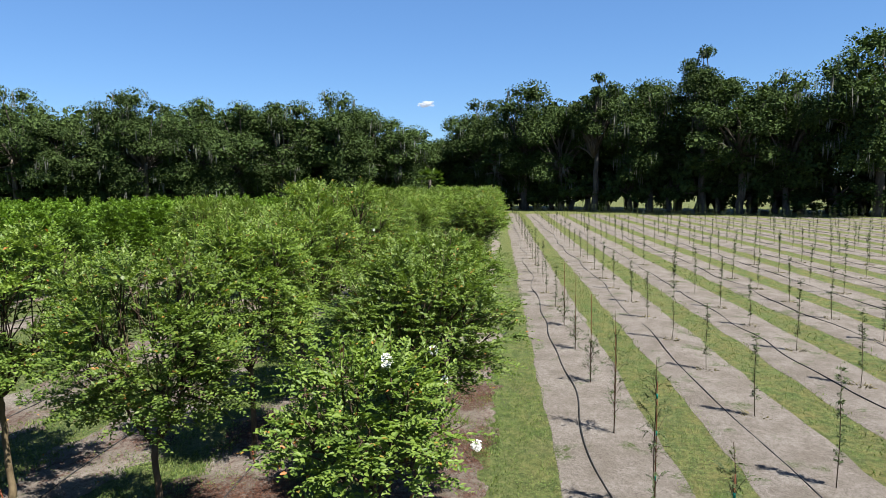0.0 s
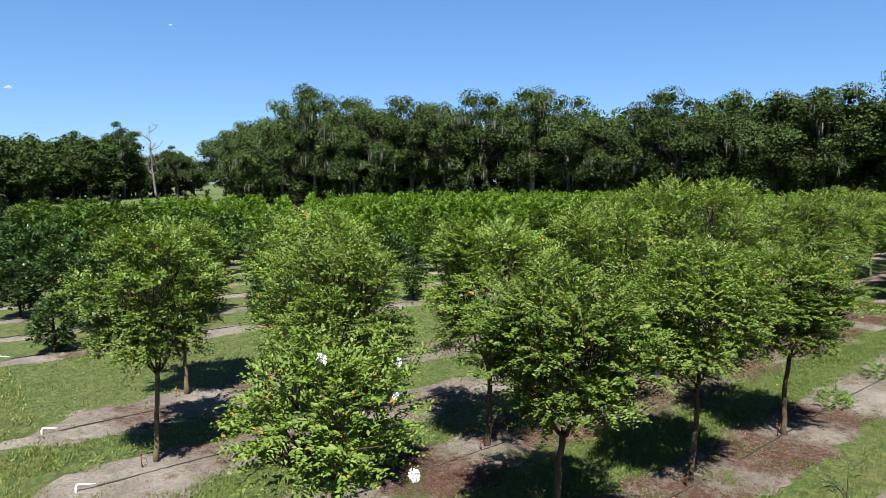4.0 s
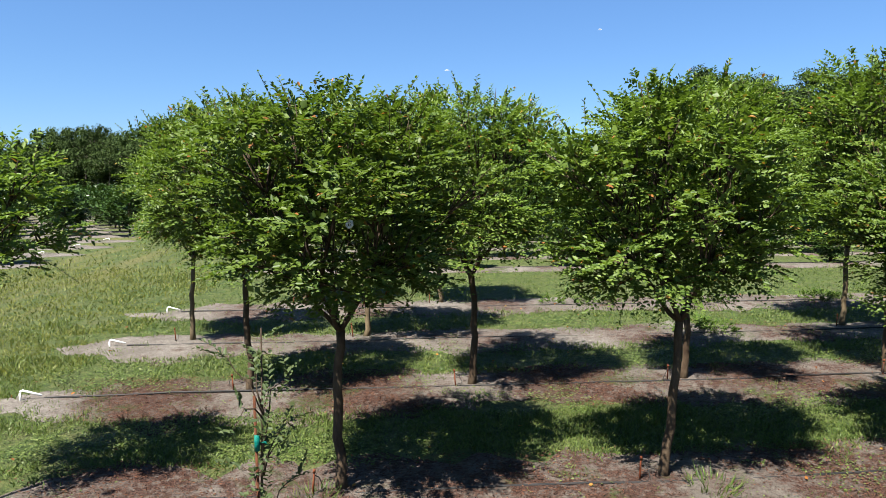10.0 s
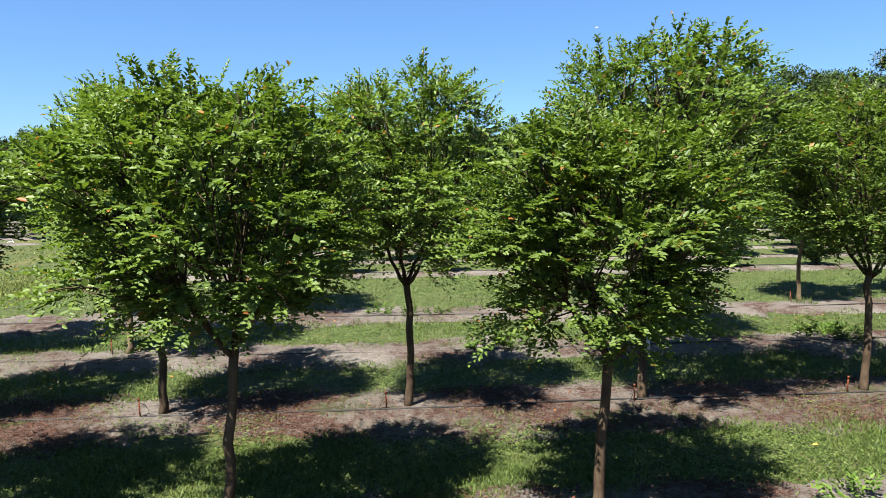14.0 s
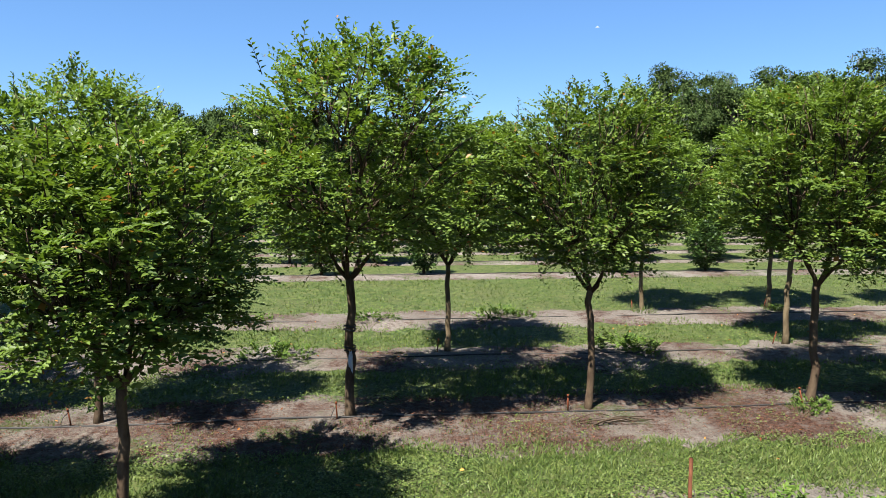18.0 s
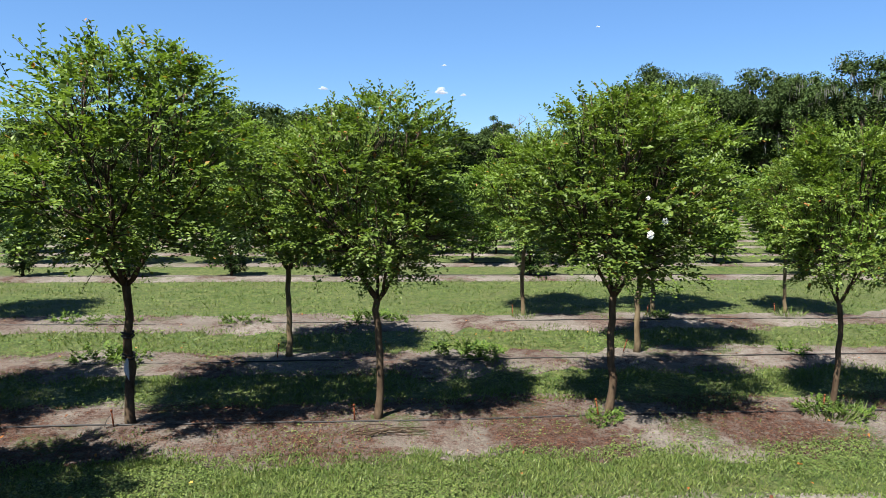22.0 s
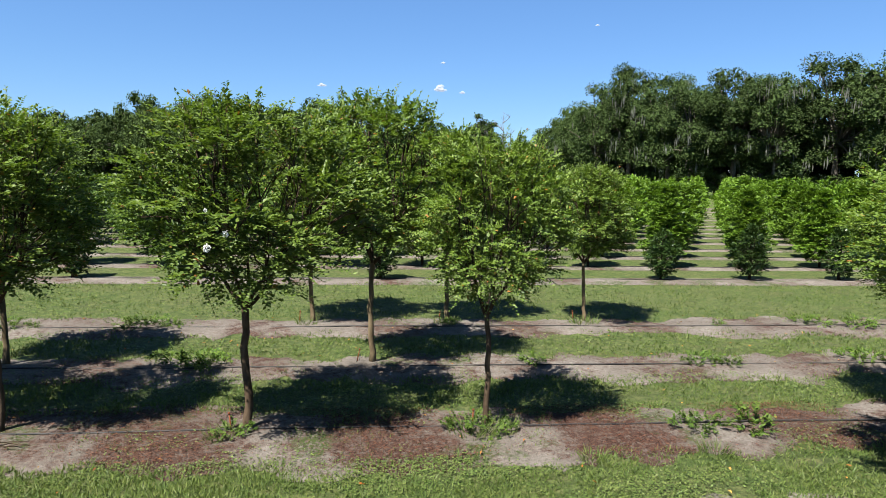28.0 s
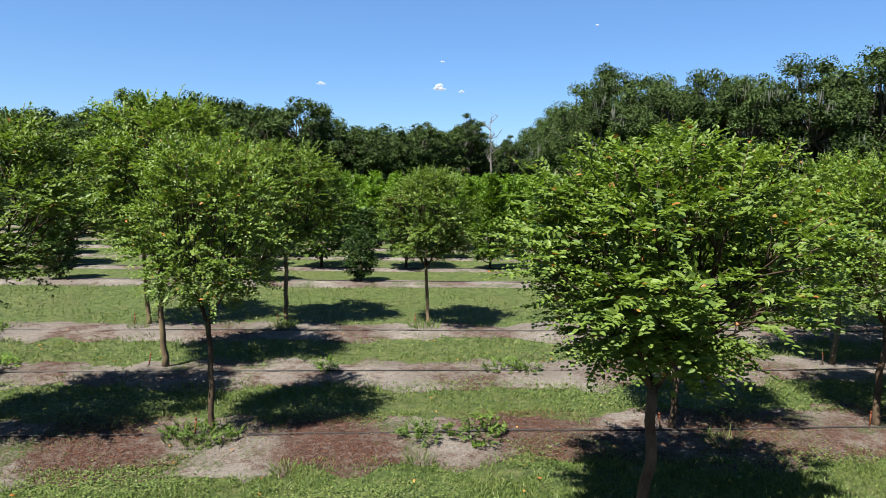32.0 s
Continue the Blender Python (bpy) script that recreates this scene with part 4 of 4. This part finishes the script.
def litter(boxes, seed):
    """Red-brown bark and leaf scraps on the beds."""
    rng = np.random.default_rng(seed)
    s = Soup()
    for x0, x1, y0, y1, per in boxes:
        n = int((x1 - x0) * (y1 - y0) * per)
        x, y = rng.uniform(x0, x1, n), rng.uniform(y0, y1, n)
        keep = (np.sin(x * 2.31 + y * 1.185 - 4.91) + np.sin(x * 2.7 + 1) * 0.45 + rng.normal(0, 1.0, n) + np.minimum(x + 9.2, 0) - 1.9 * np.clip(0.5 * x + 0.25, 0, 1) * np.clip(14 - 2 * y, 0, 1)) > 0.3
        x, y = x[keep], y[keep]
        n = len(x)
        p = np.stack([x, y, rng.uniform(0.035, 0.06, n)], 1)
        d = np.stack([rng.normal(0, 1, n), rng.normal(0, 1, n), rng.normal(0, 0.25, n)], 1)
        leaves(s, p, d, np.tile([[0, 0, 1.0]], (n, 1)) + rng.normal(0, 0.4, (n, 3)), rng.uniform(0.012, 0.038, n), rng.uniform(0.005, 0.014, n), False, 0.25)
    tagged(new("leaf_litter", s.mesh("leaf_litter", M_LITTER)), "red-brown bark and dead leaf litter on the beds", "litter", kind="stuff")


litter([(-11, 19, 4.6, 6.0, 2100), (-11, 19, 7.15, 8.7, 2800), (-11, 19, 9.95, 11.15, 420), (-11, 19, 12.45, 13.85, 70)], 910)


def fallen(seed):
    """Single orange and yellow leaves dropped on the grass."""
    rng = np.random.default_rng(seed)
    s = Soup()
    n = 240
    p = np.stack([rng.uniform(-11, 19, n), rng.uniform(4.4, 14, n), np.full(n, 0.06)], 1)
    leaves(s, p, ball_dirs(rng, n) * np.array([1, 1, 0.3]), np.tile([[0, 0, 1.0]], (n, 1)) + rng.normal(0, 0.4, (n, 3)), rng.uniform(0.035, 0.06, n), rng.uniform(0.02, 0.03, n), True, 0.2)
    tagged(new("fallen_leaves", s.mesh("fallen_leaves", M_FALLEN)), "single orange and yellow leaves fallen on the grass", "leaves", kind="stuff")


fallen(915)


def weed_mesh(seed, wide, high):
    rng = np.random.default_rng(seed)
    s = Soup()
    n = int(70 * wide)
    a, r = rng.uniform(0, 6.28, n), wide / 2 * np.sqrt(rng.random(n))
    p = np.stack([r * np.cos(a), r * np.sin(a) * 0.7, rng.uniform(0.02, high * 0.6, n) * (1 - (r / wide * 1.4) ** 2)], 1)
    d = np.stack([np.cos(a) * 0.7, np.sin(a) * 0.7, np.full(n, 0.8)], 1) + rng.normal(0, 0.4, (n, 3))
    sprays(s, rng, p, d, rng.uniform(0.1, 0.24, n) * (0.6 + high), 8, 0.055, True)
    return s.mesh("weed_clump", M_WEED)


WEEDS = [weed_mesh(700, 0.9, 0.30), weed_mesh(701, 0.6, 0.34), weed_mesh(702, 1.1, 0.26)]
for i, (x, y, w) in enumerate([(10.75, 7.85, .8), (11.4, 7.85, 1.0), (8.1, 7.95, .8), (5.3, 7.9, .6), (9.3, 10.6, .75), (12.1, 10.6, .7), (12.5, 10.5, .6), (3.9, 10.65, 1.2), (4.3, 10.6, .9),
                               (14.9, 10.6, .9), (13.75, 13.2, .5), (15.8, 13.3, .8), (16.6, 13.0, .9), (-2.55, 13.2, .7), (-2.0, 13.3, .5), (0.05, 13.15, .8), (0.5, 13.2, .5),
                               (2.5, 13.15, 1.0), (3.0, 13.2, .6), (-1.4, 10.6, 1.1), (-1.0, 10.7, .8), (0.7, 5.4, .9), (1.3, 5.6, .7), (3.5, 5.4, 1.0), (4.2, 5.3, .8), (6.4, 5.4, .9),
                               (7.1, 5.5, .7), (9.2, 5.4, 1.0), (-3.1, 13.3, .8), (8.3, 13.4, .5)]):
    ob = new("weed_clump")
    tagged(part("foliage", WEEDS[i % 3], ob), kind="stuff")
    ob.matrix_basis = pose(x, y, 0.02, 0, 0, i * 77) @ Matrix.Diagonal((w, w, w, 1))
    tagged(ob, "low clump of leafy green weeds growing in the sand", "weed", "weed clumps")


def tuft_mesh(seed):
    rng = np.random.default_rng(seed)
    s = Soup()
    n = 130
    a, r = rng.uniform(0, 6.28, n), 0.22 * np.sqrt(rng.random(n))
    p = np.stack([r * np.cos(a), r * np.sin(a), np.zeros(n)], 1)
    d = np.stack([np.cos(a) * 0.6, np.sin(a) * 0.6, np.ones(n)], 1) + rng.normal(0, 0.3, (n, 3))
    leaves(s, p, d, ball_dirs(rng, n), rng.uniform(0.07, 0.22, n), np.full(n, 0.010), False, 0.1)
    return s.mesh("grass_tuft", M_BLADE)


TUFTS = [tuft_mesh(720), tuft_mesh(721)]
for i, (x, y, w) in enumerate([(8.0, 7.85, 1.2), (8.35, 7.9, 1.0), (5.2, 7.85, .8), (-9.5, 5.3, .6), (-9.75, 5.35, .5), (-7.0, 5.3, .8), (-3.8, 5.2, .9), (11.0, 13.4, 1.2), (8.2, 13.4, .9), (5.5, 13.4, .9),
                               (10.6, 7.2, .8), (12.6, 7.15, .8), (9.2, 7.1, .7), (0.4, 7.0, .6), (3.2, 7.05, .6), (14.2, 7.6, 1.0)]):
    ob = new("grass_tuft")
    tagged(part("foliage", TUFTS[i % 2], ob), kind="stuff")
    ob.matrix_basis = pose(x, y, 0.01, 0, 0, i * 50) @ Matrix.Diagonal((w, w, w, 1))
    tagged(ob, "tall tuft of grass by a tree's foot", "grass tuft", "grass tufts")


# ---- emitters, stakes, flowers and ribbons ----
def emitter_mesh():
    s = Soup()
    tube(s, [(0, 0, -0.02), (0.004, 0, 0.10), (0.012, 0, 0.2)], [0.009, 0.0085, 0.008], 7)
    tube(s, [(0.012, 0, 0.2), (0.013, 0, 0.225)], [0.013, 0.011], 8)
    return s.mesh("emitter_stake", M_EMIT, True)


def spaghetti_mesh():
    s = Soup()
    tube(s, [(0.01, 0, 0.18), (0.07, -0.01, 0.13), (0.09, -0.03, 0.06), (0.05, -0.05, 0.03), (0.0, -0.02, 0.03)], [0.004] * 5, 5)
    return s.mesh("feed_tube", M_HOSE, True)


EMIT, FEED = emitter_mesh(), spaghetti_mesh()
for i, (row, x, w, h) in enumerate(NEAR_MYRTLES):
    root = new("drip_emitter", EMIT)
    part("feed_tube", FEED, root, "thin black feed tube")
    root.matrix_basis = pose(x - rngt.uniform(0.14, 0.26), ROWS_OLD[row] - rngt.uniform(0.02, 0.12), 0.02, rngt.uniform(-8, 8), rngt.uniform(-12, 12), rngt.uniform(0, 360))
    tagged(root, "small orange-red drip emitter stake beside a trunk", "emitter", "drip emitters")


def flower(x, y, z, size, seed):
    rng = np.random.default_rng(seed)
    s = Soup()
    n = 150
    v = ball_dirs(rng, n)
    p = v * np.array([1, 1, 1.25]) * size * 0.5 * rng.uniform(0.6, 1, n)[:, None]
    leaves(s, p, v + rng.normal(0, 0.6, (n, 3)), ball_dirs(rng, n), np.full(n, size * 0.2), np.full(n, size * 0.19), True, 0.3)
    ob = new("blossom", s.mesh("blossom", M_PETAL))
    ob.location = (x, y, z)
    tagged(ob, "white crape myrtle flower cluster on a shoot", "flower", "white flowers")


for i, (x, y, z, sz) in enumerate([(-9.82, 5.3, 2.75, .12), (-9.42, 4.65, 1.95, .11), (-9.32, 5.0, 2.71, .09), (-9.40, 4.9, 2.48, .07), (-6.65, 4.40, 2.25, .08), (5.34, 6.9, 2.25, .11),
                                   (5.5, 6.95, 2.38, .09), (5.32, 6.95, 2.6, .06), (-0.77, 7.1, 3.1, .08)]):
    flower(x, y, z, sz * (0.72 if x < -9 else 0.55), 800 + i)


def staked_whip(x, y, high, taped, seed):
    """A young replacement tree on a rusty stake, with teal tape where taped."""
    rng = np.random.default_rng(seed)
    root = new("staked_sapling")
    st, fo = Soup(), Soup()
    tube(st, [(0, 0, -0.03), (0.006, 0, high * 0.5), (0.0, 0, high)], [0.006, 0.006, 0.0055], 6)
    part("stake", st.mesh("stake", M_STAKE, True), root, "rusty reinforcing bar stake")
    br = Soup()
    tube(br, curve_pts((0.03, 0, 0), (0.03, 0.01, high + 0.25 if x < -2 else 0.9), 0, 7, rng, 0.012), np.linspace(0.010, 0.003, 7), 5)
    n = 24
    for i in range(n):
        a, z = rng.uniform(0, 6.28), rng.uniform(0.25, high * 0.98)
        if x > -2:
            z *= 0.45
        e = np.array([np.cos(a), np.sin(a), 0]) * rng.uniform(.06, .22) + np.array([0.02, 0, z + rng.uniform(-0.03, 0.25)])
        q = curve_pts((0.025, 0, z), e, 0.06, 5, rng, 0.01)
        tube(br, q, [0.004, 0.003, 0.0025, 0.002, 0.0015], 4)
        sprays(fo, rng, q[2:], np.tile(e[None] - q[0][None], (3, 1)) + rng.normal(0, .1, (3, 3)), np.full(3, 0.13), 10, 0.028, True)
    z = rng.uniform(0.2, high + 0.2, 16) * (0.4 if x > -2 else 1.0)
    sprays(fo, rng, np.stack([np.full(16, 0.03), np.zeros(16), z], 1), ball_dirs(rng, 16, 0.1), np.full(16, 0.12), 10, 0.03, True)
    tagged(part("branchwork", br.mesh("branchwork", M_TWIG, True), root), kind="stuff")
    tagged(part("foliage", fo.mesh("foliage", M_WHIP), root), kind="stuff")
    if taped:
        for k, zt in enumerate((0.3, 0.62, 0.88)):
            s = Soup()
            tube(s, [(0.005, 0, zt * high), (0.005, 0, zt * high + 0.06)], [0.011, 0.010], 8)
            leaves(s, np.array([[0.02, 0, zt * high + 0.03]] * 3), np.array([[1, 0, -.4], [1, -.6, .2], [-1, -.3, .3]]), np.array([[0, 0, 1.0]] * 3), np.full(3, 0.03), np.full(3, 0.012), False)
            part("tape", s.mesh("tape", M_TAPE), root, "teal tying tape")
    root.location = (x, y, 0.02)
    tagged(root, "young sapling tied with tape to a rusty metal stake", "sapling", "staked saplings")


for i, (x, h, tp) in enumerate([(-9.45, 1.75, True), (-6.9, 1.72, True), (-4.13, 1.78, False)]):
    staked_whip(x, 2.62, h, tp, 860 + i)
for x, h in ((-1.4, 1.83), (1.29, 1.86), (4.0, 1.8)):
    staked_whip(x, 2.62, h, False, 870 + int(h * 100))


# ties on the tall tree's trunk
root = new("trunk_tie")
s = Soup()
for z in (0.78, 0.82, 1.02, 1.06):
    a = np.linspace(0, 2 * np.pi, 13)
    tube(s, np.stack([0.06 * np.cos(a), 0.06 * np.sin(a), z + 0.01 * np.sin(a * 2)], 1), np.full(13, 0.012), 5)
tagged(part("strap", s.mesh("strap", M_HOSE, True), root, "black rubber straps"), kind="stuff")
s = Soup()
leaves(s, np.array([[0.0, -0.07, 0.8], [0.02, -0.075, 0.8]]), np.array([[0.1, -0.1, -1.0], [-0.15, -0.12, -1.0]]), np.array([[0, -1.0, 0]] * 2), np.array([0.26, 0.2]), np.array([0.05, 0.05]), True)
part("ribbon", s.mesh("ribbon", M_RIBBON), root, "pale hanging ribbon")
root.location = (0.0, 8.1, 0)
tagged(root, "black straps and pale ribbon tied round a trunk", "strap")
s = Soup()
rng = np.random.default_rng(31)
for k in range(7):
    a = rng.uniform(-0.5, 0.5)
    q = np.array([2.55 + rng.uniform(-.2, .4), 7.62 + rng.uniform(-.12, .12), 0.05])
    tube(s, curve_pts(q, q + np.array([np.cos(a) * 0.5, np.sin(a) * 0.25, 0.02]), 0.03, 5, rng, 0.015), np.linspace(0.008, 0.004, 5), 5)
tagged(new("twig_pile", s.mesh("twig_pile", M_TWIG, True)), "few dry brown twigs lying on the bed", "twigs", kind="stuff")


# ---- small clouds ----
def cloud(x, y, z, w, seed):
    rng = np.random.default_rng(seed)
    bm = bmesh.new()
    for k in range(34):
        u = np.clip(rng.normal(0, 0.42), -1, 1)
        r = w * rng.uniform(0.05, 0.12) * (1.15 - abs(u))
        m = Matrix.Translation((u * w * 0.45, rng.uniform(-.05, .05) * w, abs(rng.normal(0, 0.09)) * (1.1 - abs(u)) * w)) @ Matrix.Diagonal((r * 1.5, r, r * 0.8, 1))
        bmesh.ops.create_icosphere(bm, subdivisions=2, radius=1, matrix=m)
    for v in bm.verts:
        v.co += v.normal * noise.noise(v.co / w * 16) * w * 0.04
    me = bpy.data.meshes.new("cloud")
    bm.to_mesh(me)
    bm.free()
    me.materials.append(M_CLOUD)
    for f in me.polygons:
        f.use_smooth = True
    ob = new("cloud", me)
    ob.matrix_basis = pose(x, y, z, 0, 0, -math.degrees(math.atan2(x, y)))
    tagged(ob, "small white fair-weather cloud in blue sky", "cloud", "small clouds", "structure")


for i, (x, y, z, w) in enumerate([(-273, 3000, 377, 48), (244, 3000, 372, 80), (345, 3000, 362, 34), (258, 3000, 490, 26), (951, 3000, 677, 22), (2930, 320, 345, 100)]):
    cloud(x, y, z, w * 1.05, 940 + i)
